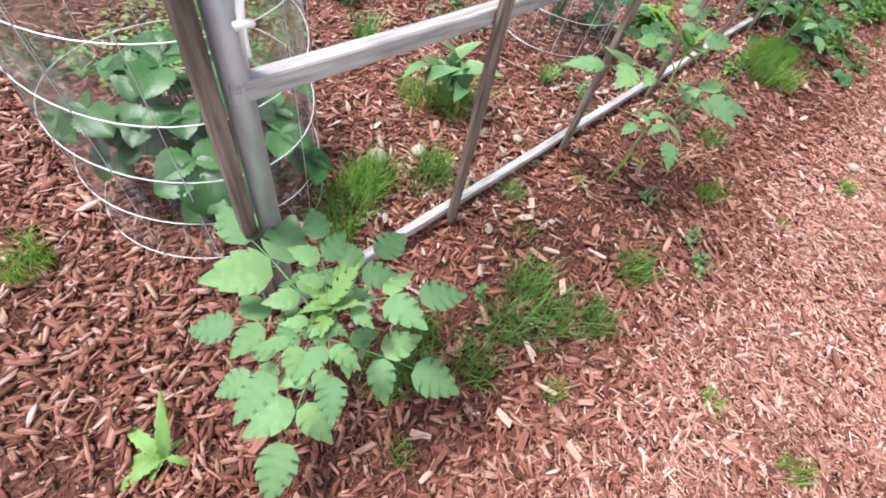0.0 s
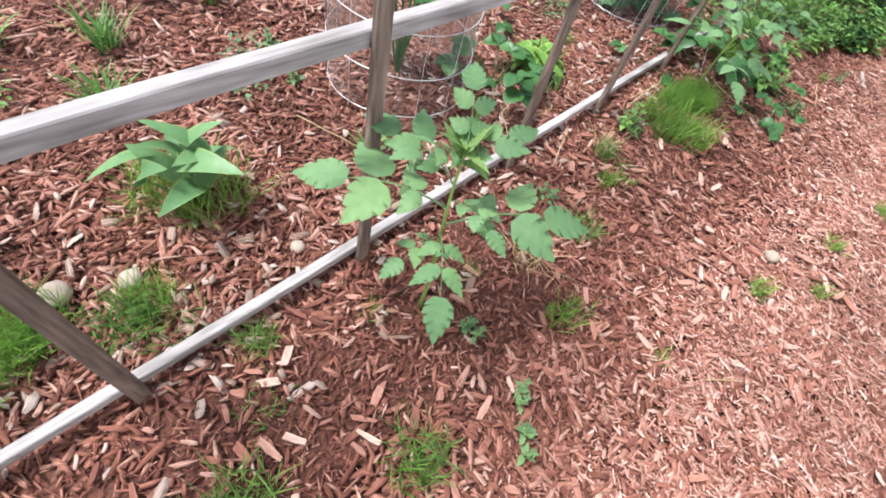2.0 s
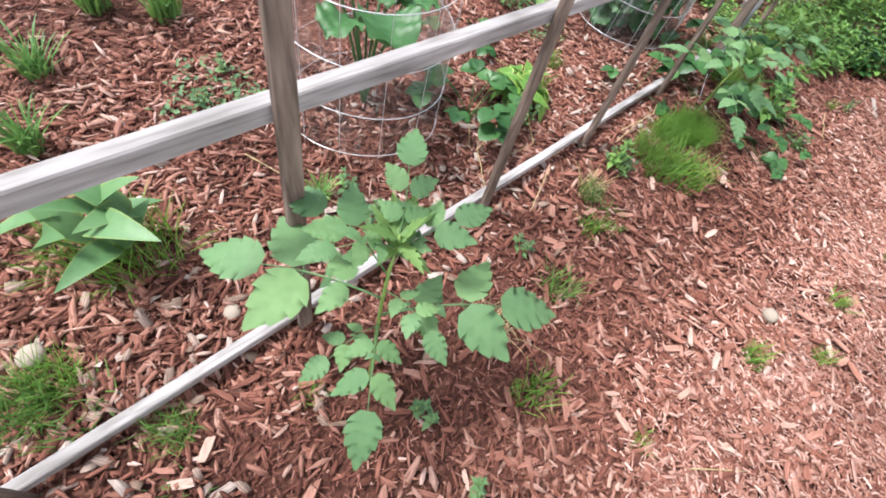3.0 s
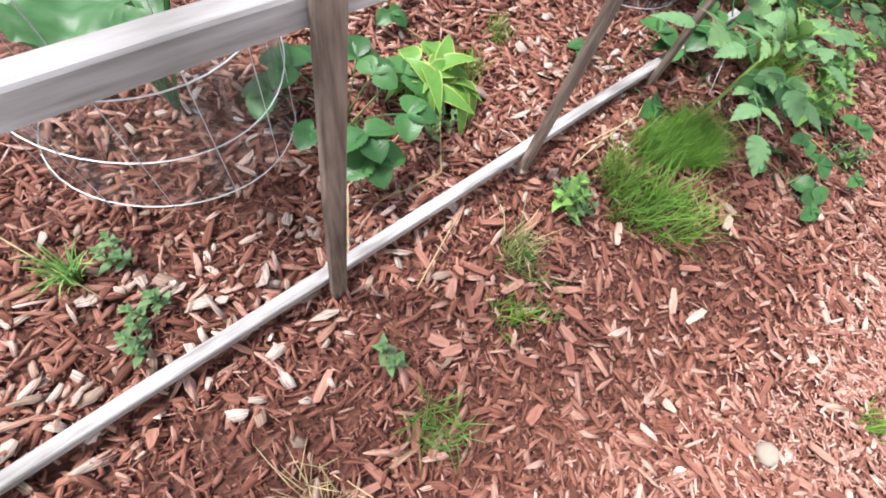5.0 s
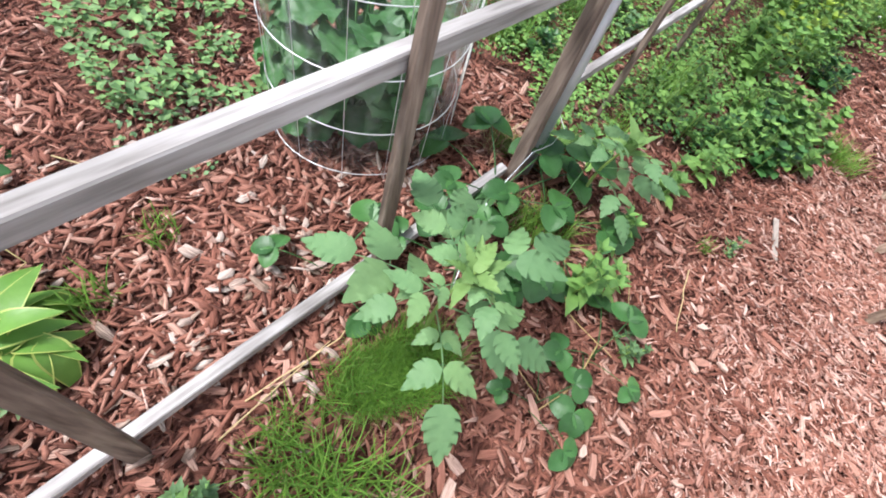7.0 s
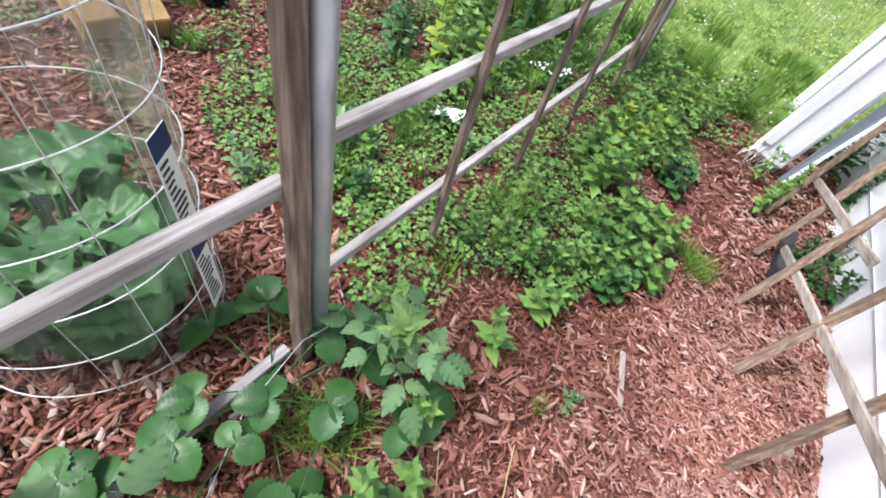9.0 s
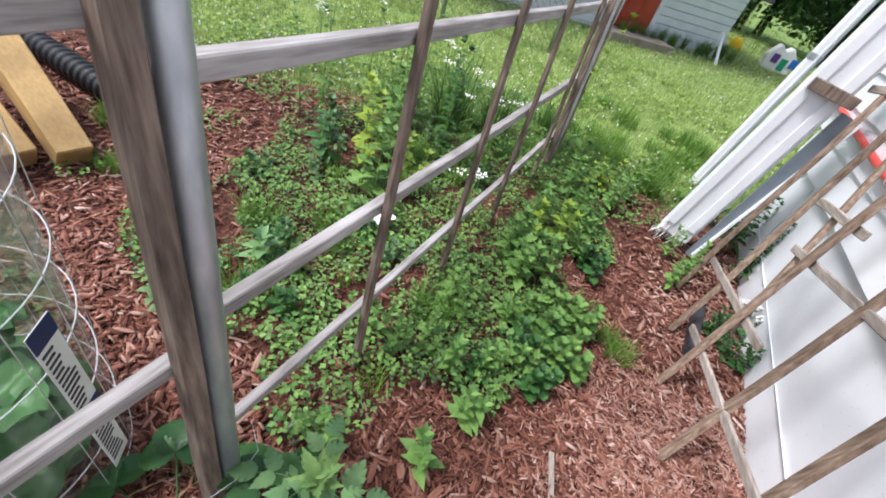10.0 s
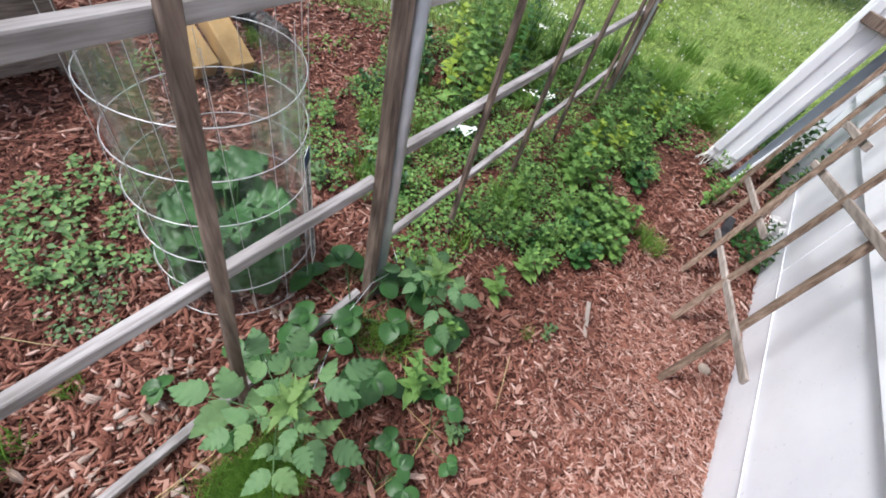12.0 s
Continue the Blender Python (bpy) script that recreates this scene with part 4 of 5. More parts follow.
def hosta_leaf_mesh(L, W, body, rim, droop, rise):
    vf = leaf_vf(L * 0.78, W, "hosta", 10, 0.34, droop, 0.0, 0.86)
    st = tube_vf([(0, 0, 0), (0, 0.16 * L, 0.30 * L), (0, 0.30 * L, 0.56 * L)], 0.0045, 5, 0.003)
    k = len(st[1])
    vf = moved(vf, turn(rise, 0, 0, (0, 0.30 * L, 0.56 * L)))
    return mesh_of("leaf", merge(st, vf), [body, rim], True, lambda p: 0 if p < k else (1 if (p - k) % 4 in (0, 3) else 0))


HOSTA_A = [hosta_leaf_mesh(0.27, 0.088, M_HOSTA, M_HOSTA_RIM, d, 40) for d in (0.5, 0.95)]
HOSTA_B = [hosta_leaf_mesh(0.145, 0.056, M_HOSTA_YOUNG, M_HOSTA_EDGE, d, r) for d, r in ((0.9, 20), (1.3, 5), (1.6, 30), (1.1, -10))]


def hosta(x, y, n, meshes, size, seed, label, steep, flat):
    rng = random.Random(seed)
    t = thing("hosta", gp(x, y), label, "hosta", "hostas")
    for i in range(n):
        k = (i + 0.5) / n
        leaf_part(rng.choice(meshes), t, turn(steep + (flat - steep) * k + rng.uniform(-12, 12), rng.uniform(-22, 22), i * 137.5 + rng.uniform(-40, 40), (rng.uniform(-0.03, 0.03), rng.uniform(-0.03, 0.03), -0.01), size * rng.uniform(0.62, 1.12)))
    return t


def tuft_mesh(n, h, spread, width, rng, mat, arch=0.6, name="grass_tuft"):
    V, F = [], []
    for i in range(n):
        a = rng.uniform(0, 2 * math.pi)
        r = spread * math.sqrt(rng.random())
        L = h * rng.uniform(0.5, 1.1)
        out = rng.uniform(0.15, 1.0) * arch
        b = rng.uniform(0, 2 * math.pi)
        o = len(V)
        px, py = r * math.cos(a), r * math.sin(a)
        sx, sy = -math.sin(b) * width / 2, math.cos(b) * width / 2
        for k in (0, 0.4, 0.75):
            x, y, z = px + math.cos(b) * L * out * k ** 1.6, py + math.sin(b) * L * out * k ** 1.6, L * k * (1 - 0.35 * out * k) - 0.012
            q = 1 - 0.45 * k
            V += [(x - sx * q, y - sy * q, z), (x + sx * q, y + sy * q, z)]
        k = 1.0
        V.append((px + math.cos(b) * L * out, py + math.sin(b) * L * out, L * (1 - 0.35 * out) - 0.012))
        F += [(o, o + 1, o + 3, o + 2), (o + 2, o + 3, o + 5, o + 4), (o + 4, o + 5, o + 6)]
    return mesh_of(name, (V, F), [mat], False)


TUFTS = {
    "small": [tuft_mesh(60, 0.075, 0.035, 0.0028, RNG, M_GRASS, 0.7) for _ in range(3)],
    "mid": [tuft_mesh(190, 0.11, 0.06, 0.0024, RNG, M_GRASS, 0.8) for _ in range(3)],
    "dark": [tuft_mesh(120, 0.11, 0.055, 0.003, RNG, M_GRASS_DK, 0.9) for _ in range(2)],
    "horsetail": [tuft_mesh(2000, 0.14, 0.115, 0.0018, RNG, M_HORSE, 0.8) for _ in range(2)],
    "mossy": [tuft_mesh(70, 0.05, 0.06, 0.003, RNG, M_GRASS_DK, 1.0) for _ in range(2)],
    "dry": [tuft_mesh(60, 0.14, 0.06, 0.003, RNG, M_DRY, 1.1) for _ in range(2)],
    "liriope": [tuft_mesh(60, 0.24, 0.05, 0.011, RNG, M_MINT, 0.9) for _ in range(2)],
    "tall": [tuft_mesh(120, 0.55, 0.10, 0.009, RNG, M_GRASS_DK, 0.7) for _ in range(2)],
}
TUFT_LABEL = {
    "small": "small bright green grass tuft in the mulch", "mid": "bright green grass tuft in the mulch", "dark": "dark green grass tuft in the mulch",
    "horsetail": "dense feathery green clump beside the trellis", "mossy": "flat sprawling green weed tuft on the mulch", "dry": "dry straw-coloured grass tuft",
    "liriope": "broad-bladed green clump in the mulch", "tall": "tall arching grass clump at the back of the bed",
}


def tuft(kind, x, y, s=1.0):
    me = RNG.choice(TUFTS[kind])
    ob = new("grass_tuft", me)
    ob.matrix_basis = turn(0, 0, RNG.uniform(0, 360), gp(x, y), s * RNG.uniform(0.9, 1.1))
    return tagged(ob, TUFT_LABEL[kind], "grass", "grass tufts")


def whorl_plant(x, y, h, size, seed, mat, name, label, category, group="", kind="ovate", ratio=0.5, step=0.035, stems=1, spread=0.0, flower=None, droop=0.4):
    """An upright herb: opposite leaves on one or more stems. Each stem with its leaves is one part."""
    rng = random.Random(seed)
    t = thing(name, gp(x, y), label, category, group)
    for s in range(stems):
        hh = h * rng.uniform(0.7, 1.0)
        ox, oy = rng.uniform(-spread, spread), rng.uniform(-spread, spread)
        lx, ly = rng.uniform(-0.12, 0.12) * h, rng.uniform(-0.12, 0.12) * h
        pts = [Vector((ox + lx * k * k, oy + ly * k * k, hh * k - 0.01)) for k in (0, 0.33, 0.66, 1)]
        put_mesh("stem", *tube_vf(pts, 0.003 + 0.002 * h, 5, 0.0015), M_STEM, t, smooth=True)
        out = ([], [])
        z, a = hh * 0.18, rng.uniform(0, 90)
        while z < hh:
            k = z / hh
            p = Vector((ox + lx * k * k, oy + ly * k * k, z))
            l = size * (1.0 - 0.55 * k) * rng.uniform(0.8, 1.15)
            for q in (0, 180):
                out = merge(out, moved(leaf_vf(l, l * ratio, kind, 6, 0.25, droop, 0.18), turn(rng.uniform(0, 25) + 30 * k, rng.uniform(-10, 10), a + q + rng.uniform(-15, 15), p)))
            a += 90
            z += step
        p = Vector((ox + lx, oy + ly, hh))
        for q in range(4):
            out = merge(out, moved(leaf_vf(size * 0.45, size * 0.45 * ratio, kind, 5, 0.3, 0.2, 0.15), turn(48, 0, 90 * q + 20, p)))
        ob = put_mesh("foliage", *out, mat, t, smooth=True)
        if flower:
            V, F = [], []
            for q in range(14):
                d = Vector((rng.uniform(-1, 1), rng.uniform(-1, 1), rng.uniform(0, 0.5))) * 0.035
                V, F = merge((V, F), moved(leaf_vf(0.016, 0.012, "round", 3, 0.1, 0.1), turn(rng.uniform(-20, 40), 0, rng.uniform(0, 360), p + d + Vector((0, 0, 0.02)))))
            put_mesh("flower", V, F, flower, t)
    return t


def weed_mat_arrays(n, keep, x0, x1, y0, y1, hmax, size, seed):
    """A carpet of small leaves on hidden stalks, thicker where the weeds mound up."""
    rng = np.random.default_rng(seed)
    x, y = rng.uniform(x0, x1, n), rng.uniform(y0, y1, n)
    m = np.array([keep(a, b) for a, b in zip(x, y)])
    x, y = x[m], y[m]
    n = len(x)
    mound = np.array([0.22 + 0.78 * max(0, min(1, 0.45 + 1.0 * noise.noise((a * 3.2, b * 3.2, 21.0)) + 0.8 * noise.noise((a * 9.0, b * 9.0, 5.0)))) for a, b in zip(x, y)])
    z = -0.05 - 0.0398 * x + 0.0497 * y + 0.008 + hmax * mound * rng.uniform(0.15, 1.0, n)
    P = np.stack([x, y, z], 1)
    a = rng.uniform(0, 2 * np.pi, n)
    L = rng.uniform(*size, n)
    W = L * rng.uniform(0.5, 0.8, n)
    up = rng.uniform(-0.35, 0.6, n)
    d = np.stack([np.cos(a), np.sin(a), up], 1)
    s = np.stack([-np.sin(a), np.cos(a), rng.normal(0, 0.25, n)], 1)
    f = np.array([0, 0, -0.18])
    V = np.stack([P, P + d * (L * 0.5)[:, None] + s * (W / 2)[:, None], P + d * L[:, None] + f * L[:, None], P + d * (L * 0.5)[:, None] - s * (W / 2)[:, None], P + d * (L * 0.5)[:, None] - np.array([0, 0, 0.15]) * L[:, None]], 1).reshape(-1, 3)
    base = np.array([(0, 1, 4), (1, 2, 4), (2, 3, 4), (3, 0, 4)])
    Q = (base[None] + (np.arange(n) * 5)[:, None, None]).reshape(-1, 3)
    return V, Q


def carpet(name, label, mat, n, keep, box, hmax, size, seed):
    V, Q = weed_mat_arrays(n, keep, *box, hmax, size, seed)
    return tagged(new(name, quad_mesh(name, V, Q, mat)), label, "weeds", kind="stuff")


def patch(cx, cy, rx, ry):
    return lambda x, y: ((x - cx) / rx) ** 2 + ((y - cy) / ry) ** 2 < 0.35 + 0.75 * (0.5 + 0.8 * noise.noise((x * 5, y * 5, 3.0)))

# ---------------------------------------------------------------- planting along the walk
tomato(0.18, -0.64, 0.42, (0.03, 0.02), ((0.42, -140, 2, 0.95), (0.50, 165, 0, 0.72), (0.58, -62, 10, 0.95), (0.68, 138, 8, 0.80), (0.74, 100, 22, 1.05), (0.80, 18, 18, 0.80), (0.86, -35, 20, 0.85), (0.92, -120, 14, 0.62), (0.96, 70, 30, 0.60), (0.88, -160, 20, 0.7)), 0.50, 11)
tomato(0.25, 0.68, 0.56, (-0.07, 0.09), ((0.62, -136, 8, 0.74), (0.60, 175, 6, 0.50), (0.66, -38, 14, 1.08), (0.74, 132, 12, 1.0), (0.78, -85, 10, 0.50), (0.84, 98, 24, 0.72), (0.90, -10, 30, 0.60), (0.95, 165, 28, 0.48), (0.97, 45, 40, 0.6)), 0.48, 12)
tomato(0.20, 2.57, 0.36, (0.02, 0.05), ((0.55, -134, 8, 0.84), (0.62, -72, 8, 0.78), (0.70, 122, 16, 0.88), (0.76, 40, 14, 0.80), (0.82, -22, 16, 0.86), (0.88, 160, 10, 0.60), (0.94, -110, 20, 0.55), (0.9, 70, 26, 0.7)), 0.48, 13)
tomato(0.20, 3.30, 0.30, (0.02, 0.0), ((0.50, -120, 5, 0.66), (0.58, -55, 8, 0.66), (0.66, 20, 10, 0.60), (0.74, 110, 12, 0.55), (0.82, -85, 18, 0.55), (0.9, 170, 20, 0.45)), 0.42, 14)

strawberry(-0.56, -0.56, 40, 1.3, 21, 0.8, "large strawberry plant filling the wire cage", lean0=3, lean1=48, leaves=STRAW_TALL)
broad_plant(-0.62, 1.29, 9, 1.45, 22, "broad crinkled dark green leaves rising inside the wire cage", 1, 16, 1)
broad_plant(-0.50, 2.91, 54, 1.3, 23, "broad crinkled dark green plant filling the lower cage", 3, 44, 4)
strawberry(-0.37, 1.62, 10, 1.1, 24, lean0=10, lean1=42)
strawberry(0.03, 3.05, 9, 1.4, 25)
strawberry(0.19, 3.13, 8, 1.35, 26)
strawberry(-0.08, 2.50, 3, 0.95, 27)
strawberry(0.56, 2.91, 5, 0.85, 29)
strawberry(0.52, 2.68, 4, 0.7, 31)
strawberry(-0.75, 1.93, 4, 0.9, 32)
strawberry(0.10, 2.78, 4, 0.9, 33)
hosta(-0.46, 0.36, 15, HOSTA_A, 0.88, 41, "broad green hosta with pale leaf edges", 52, 10)
hosta(-0.33, 1.90, 48, HOSTA_B, 1.0, 42, "variegated hosta with cream-edged leaves", 46, -12)

for kind, x, y, s in (
        ("dark", 0.42, -0.14, 1.3), ("dark", 0.50, 0.02, 1.2), ("dark", 0.38, 0.00, 1.0), ("dark", 0.60, 0.14, 1.0), ("dark", 0.44, -0.30, 1.3), ("mid", -0.22, -0.28, 1.5), ("mid", -0.30, -0.12, 1.4), ("mid", -0.16, -0.38, 1.2), ("mossy", -0.12, 0.12, 1.6), ("mossy", -0.2, 0.0, 1.6), ("dark", 0.32, -0.52, 1.2), ("dark", 0.26, -0.36, 1.0),
        ("small", 0.57, 0.38, 1.3), ("small", 1.02, 0.23, 1.3), ("small", 0.57, 1.06, 1.4), ("small", 1.30, 0.27, 1.2), ("mossy", 0.56, 0.11, 1.5), ("mossy", 0.48, -0.06, 1.5),
        ("dark", 0.33, -0.43, 1.4), ("small", 0.66, -0.16, 1.1), ("small", 0.50, -0.61, 1.0), ("dark", 0.06, 0.27, 0.9), ("small", 0.98, 1.73, 1.2), ("mid", -0.27, -0.17, 1.2),
        ("mid", -0.21, 0.11, 1.0), ("mid", -0.55, -1.12, 1.2), ("mid", -0.42, 0.40, 1.7), ("mid", -0.52, 0.28, 1.5), ("small", 0.18, 0.56, 0.9), ("small", 0.55, 1.01, 1.2), ("small", 0.86, 1.19, 0.8),
        ("dark", 0.57, 0.43, 1.3), ("dark", 0.36, 0.06, 1.3), ("mid", -0.28, -0.19, 1.2), ("mossy", 0.30, 1.73, 1.6), ("dry", 0.35, 1.09, 0.9), ("dark", 0.39, 1.35, 1.0),
        ("small", 0.98, 1.76, 1.2), ("small", 1.16, 1.97, 0.9), ("small", 1.12, 2.26, 1.2), ("mid", 1.23, 2.71, 0.9), ("horsetail", 0.25, 2.52, 0.95), ("horsetail", 0.21, 2.42, 0.75),
        ("mid", 0.28, 2.17, 1.6), ("mid", 0.38, 2.24, 1.5), ("mid", 0.20, 2.20, 1.2), ("dark", 0.20, 1.78, 0.9), ("small", 0.31, 1.65, 1.3), ("dry", 0.18, 1.80, 0.8),
        ("mid", 0.18, 2.36, 1.2), ("mossy", 0.20, 0.20, 1.2), ("dark", -0.18, 0.06, 1.1), ("small", 0.26, 0.90, 0.8), ("mid", 0.22, 3.10, 1.4), ("mid", 0.15, 3.05, 1.2),
        ("dry", -0.12, 3.22, 1.0), ("mid", -0.10, 3.25, 0.8), ("mid", 0.87, 4.55, 1.2), ("mid", 0.80, 4.60, 1.0), ("small", 0.62, 3.55, 0.8), ("liriope", -1.39, 0.90, 1.0), ("liriope", -1.55, 0.70, 1.0),
        ("liriope", -0.95, 0.30, 0.8), ("liriope", -1.25, 0.42, 0.7), ("liriope", -0.34, 0.92, 0.45), ("mid", -1.2, -0.35, 1.4), ("mid", -1.35, -0.2, 1.3), ("liriope", -1.4, 0.1, 0.8),
        ("tall", -0.75, 5.6, 1.0), ("tall", -0.45, 5.75, 0.9), ("tall", -1.0, 5.4, 0.8), ("tall", -0.2, 6.2, 0.7), ("mid", -1.75, 3.95, 1.3), ("mid", -1.42, 3.75, 1.0), ("small", -0.35, 2.05, 1.5), ("small", -0.42, 2.25, 1.2)):
    tuft(kind, x, y, s)

EDGE = "rounded bright green herb mound at the path edge"
MINT = "bright green mint-like herb growing beside the path"
for i, (x, y, h, s) in enumerate(((0.40, 3.02, 0.20, 0.085), (0.36, 3.24, 0.18, 0.08), (0.39, 3.60, 0.14, 0.095), (0.43, 3.83, 0.16, 0.095), (0.17, 1.99, 0.14, 0.06), (0.30, 3.95, 0.20, 0.09), (0.40, 4.02, 0.18, 0.085), (0.98, 5.25, 0.22, 0.07), (1.03, 5.35, 0.2, 0.07), (1.1, 5.5, 0.25, 0.07), (0.95, 5.55, 0.2, 0.07), (0.46, 3.12, 0.10, 0.08))):
    whorl_plant(x, y, h, s, 60 + i, M_MINT, "mint_plant", MINT, "herb", "mint plants", stems=3, spread=0.03)
for i, (x, y, h) in enumerate(((0.56, 4.14, 0.15), (0.66, 4.30, 0.16), (0.58, 4.40, 0.19), (0.50, 4.26, 0.15), (0.62, 4.55, 0.17), (0.48, 4.45, 0.18), (0.54, 4.95, 0.16))):
    whorl_plant(x, y, h, 0.075, 540 + i, M_STRAW if i % 3 == 0 else M_CLOVER, "herb_mound", EDGE, "herb", "herb mounds", "round", 0.8, 0.028, 6, 0.075)
SEEDL = "small blue-green weed seedling on the mulch"
for i, (x, y) in enumerate(((-0.21, 1.84), (-0.33, 1.0), (-0.19, 1.02), (-0.13, 0.96), (0.21, 1.37), (0.62, 0.72), (0.27, -0.12), (-0.91, 0.81), (-0.8, 0.9), (-1.0, 0.95), (0.68, 3.62), (0.60, 2.99), (0.63, 3.02), (0.40, 0.75), (0.14, 2.02), (0.2, 2.0), (0.72, 0.66))):
    whorl_plant(x, y, 0.07, 0.04, 90 + i, M_CLOVER_B, "weed_seedling", SEEDL, "weed", "weed seedlings", stems=3, spread=0.03, step=0.02, droop=0.2)
dl = strawberry(0.14, -1.05, 0, 1, 1, label="flat rosette of long dandelion leaves", name="dandelion")
dl["category"] = "dandelion"
del dl["group"]
for head, pitch, size in ((150, 14, 1.05), (108, 34, 0.95), (-50, 20, 0.5), (205, 18, 0.55), (70, 62, 0.9), (20, 25, 0.45), (178, 30, 0.8)):
    leaf_part(mesh_of("leaf", leaf_vf(0.17, 0.034, "hosta", 15, 0.4, 1.0, 0.30), [M_CLOVER]), dl, turn(pitch, RNG.uniform(-25, 25), head, (0, 0, 0.005), size))

# goldenrod, raspberry and tall weeds in the second bed
TALL = "leafy green weed standing in the trellis bed"
for i, (x, y, h, s) in enumerate(((0.30, 4.55, 0.38, 0.10), (0.20, 4.75, 0.42, 0.11), (0.38, 4.72, 0.36, 0.10), (0.30, 4.95, 0.40, 0.11), (0.15, 5.05, 0.40, 0.11), (0.40, 5.35, 0.34, 0.09), (0.48, 5.65, 0.36, 0.09), (0.36, 5.80, 0.38, 0.09), (0.25, 5.55, 0.36, 0.09), (0.55, 5.9, 0.30, 0.08), (0.42, 4.35, 0.24, 0.08), (0.52, 4.20, 0.24, 0.085), (0.58, 4.38, 0.20, 0.08), (0.45, 4.05, 0.22, 0.07), (0.12, 4.2, 0.30, 0.07), (0.06, 3.85, 0.28, 0.06), (0.14, 4.0, 0.26, 0.06), (0.60, 6.2, 0.3, 0.08), (0.2, 6.0, 0.35, 0.09))):
    whorl_plant(x, y, h * 0.74, s, 120 + i, (M_MINT, M_CLOVER, M_MINT, M_LIME)[i % 4] if i < 10 else M_CLOVER, "leafy_weed", TALL, "weed", "leafy weeds", "ovate", 0.55, 0.04, 4, 0.07)
LOW = "low leafy weed spreading in the trellis bed"
lr = random.Random(88)
for i in range(46):
    x, y = lr.uniform(-1.15, 0.5), lr.uniform(3.4, 5.9)
    if in_weeds(x, y):
        whorl_plant(x, y, lr.uniform(0.07, 0.16), lr.uniform(0.05, 0.09), 500 + i, (M_CLOVER, M_STRAW, M_MINT, M_CLOVER_B)[i % 4], "low_weed", LOW, "weed", "low weeds", ("ovate", "lance", "round")[i % 3], 0.55, 0.03, 4, 0.06)
RASP = "raspberry canes with bright green serrated leaves"
for i, (x, y, h, s) in enumerate(((-0.80, 4.69, 0.55, 0.12), (-0.62, 4.55, 0.40, 0.11), (-0.95, 4.6, 0.35, 0.11), (-0.70, 4.9, 0.62, 0.12), (-0.5, 4.75, 0.35, 0.10), (-0.9, 5.2, 0.95, 0.10), (-0.6, 5.2, 0.9, 0.10), (-1.3, 4.85, 0.8, 0.09))):
    whorl_plant(x, y, h, s, 150 + i, (M_LIME, M_CLOVER, M_STRAW, M_CLOVER)[i % 4], "raspberry", RASP, "shrub", "raspberries", "ovate", 0.62, 0.07, 3, 0.08, None, 0.5)
YARROW = "tall white-flowered weed behind the trellis"
for i, (x, y, h) in enumerate(((-0.75, 5.45, 0.52), (-0.55, 5.4, 0.48), (-0.9, 5.65, 0.5), (-0.35, 5.5, 0.45), (-0.2, 4.8, 0.28), (-1.7, 5.3, 0.5), (-1.9, 5.5, 0.45), (-1.5, 5.6, 0.5))):
    whorl_plant(x, y, h, 0.05, 170 + i, M_CLOVER, "yarrow", YARROW, "wildflower", "yarrows", "lance", 0.3, 0.05, 3, 0.08, M_PETAL)
for i, (x, y) in enumerate(((-1.85, 5.9), (-1.55, 6.1))):
    whorl_plant(x, y, 0.62, 0.06, 190 + i, M_CLOVER, "yellow_daisy", "tall yellow wildflower at the lawn's edge", "wildflower", "yellow daisies", "lance", 0.35, 0.06, 2, 0.05, M_YELLOW)
FLB = "low white-flowered bush against the foundation"
for i, (x, y) in enumerate(((1.30, 5.05), (1.36, 5.25), (1.38, 4.95))):
    whorl_plant(x, y, 0.17, 0.07, 200 + i, M_STRAW, "flowering_bush", FLB, "bush", "flowering bushes", "ovate", 0.6, 0.03, 5, 0.07, M_PETAL if i == 1 else None)
for i, (x, y) in enumerate(((1.25, 5.95), (1.32, 6.15), (1.38, 5.75), (1.2, 6.3))):
    whorl_plant(x, y, 0.45, 0.09, 210 + i, M_STRAW, "dark_bush", "dark green bush growing behind the leaning column", "bush", "dark bushes", "ovate", 0.6, 0.04, 4, 0.08)
whorl_plant(-0.56, 3.83, 0.16, 0.15, 220, M_HOSTA, "mullein", "pale green mullein rosette among the weeds", "weed", kind="lance", ratio=0.4, step=0.03)
# a vine at the far end of the panel
whorl_plant(-0.05, 6.05, 1.25, 0.10, 221, M_LIME, "climbing_vine", "climbing vine with broad leaves on the last stake", "vine", step=0.14, ratio=0.8)

def weedy(x, y):
    return in_weeds(x, y) and noise.noise((x * 3.5, y * 3.5, 41.0)) + 0.5 * noise.noise((x * 11.0, y * 11.0, 8.0)) > -0.22


carpet("weed_bed", "low clover and herbs covering the trellis bed", M_CLOVER, 36000, weedy, (-1.6, 0.8, 3.1, 6.7), 0.10, (0.010, 0.030), 31)
carpet("weed_bed_lush", "deeper green weeds mounding in the bed", M_STRAW, 9000, lambda x, y: in_weeds(x, y) and noise.noise((x * 2.6, y * 2.6, 51.0)) > 0.05, (-1.6, 0.8, 3.1, 6.7), 0.10, (0.012, 0.034), 39)
carpet("weed_bed_bright", "bright young weeds scattered through the bed", M_MINT, 9000, lambda x, y: in_weeds(x, y) and x > -0.35 and noise.noise((x * 3.1, y * 3.1, 71.0)) > 0.05, (-0.5, 0.8, 3.1, 6.7), 0.13, (0.012, 0.034), 49)
wr = random.Random(91)
for i in range(44):
    x, y = wr.uniform(-0.9, 0.62), wr.uniform(3.6, 5.9)
    if in_weeds(x, y):
        tuft(("mid", "small", "dark", "mossy")[i % 4], x, y, wr.uniform(1.0, 1.7))
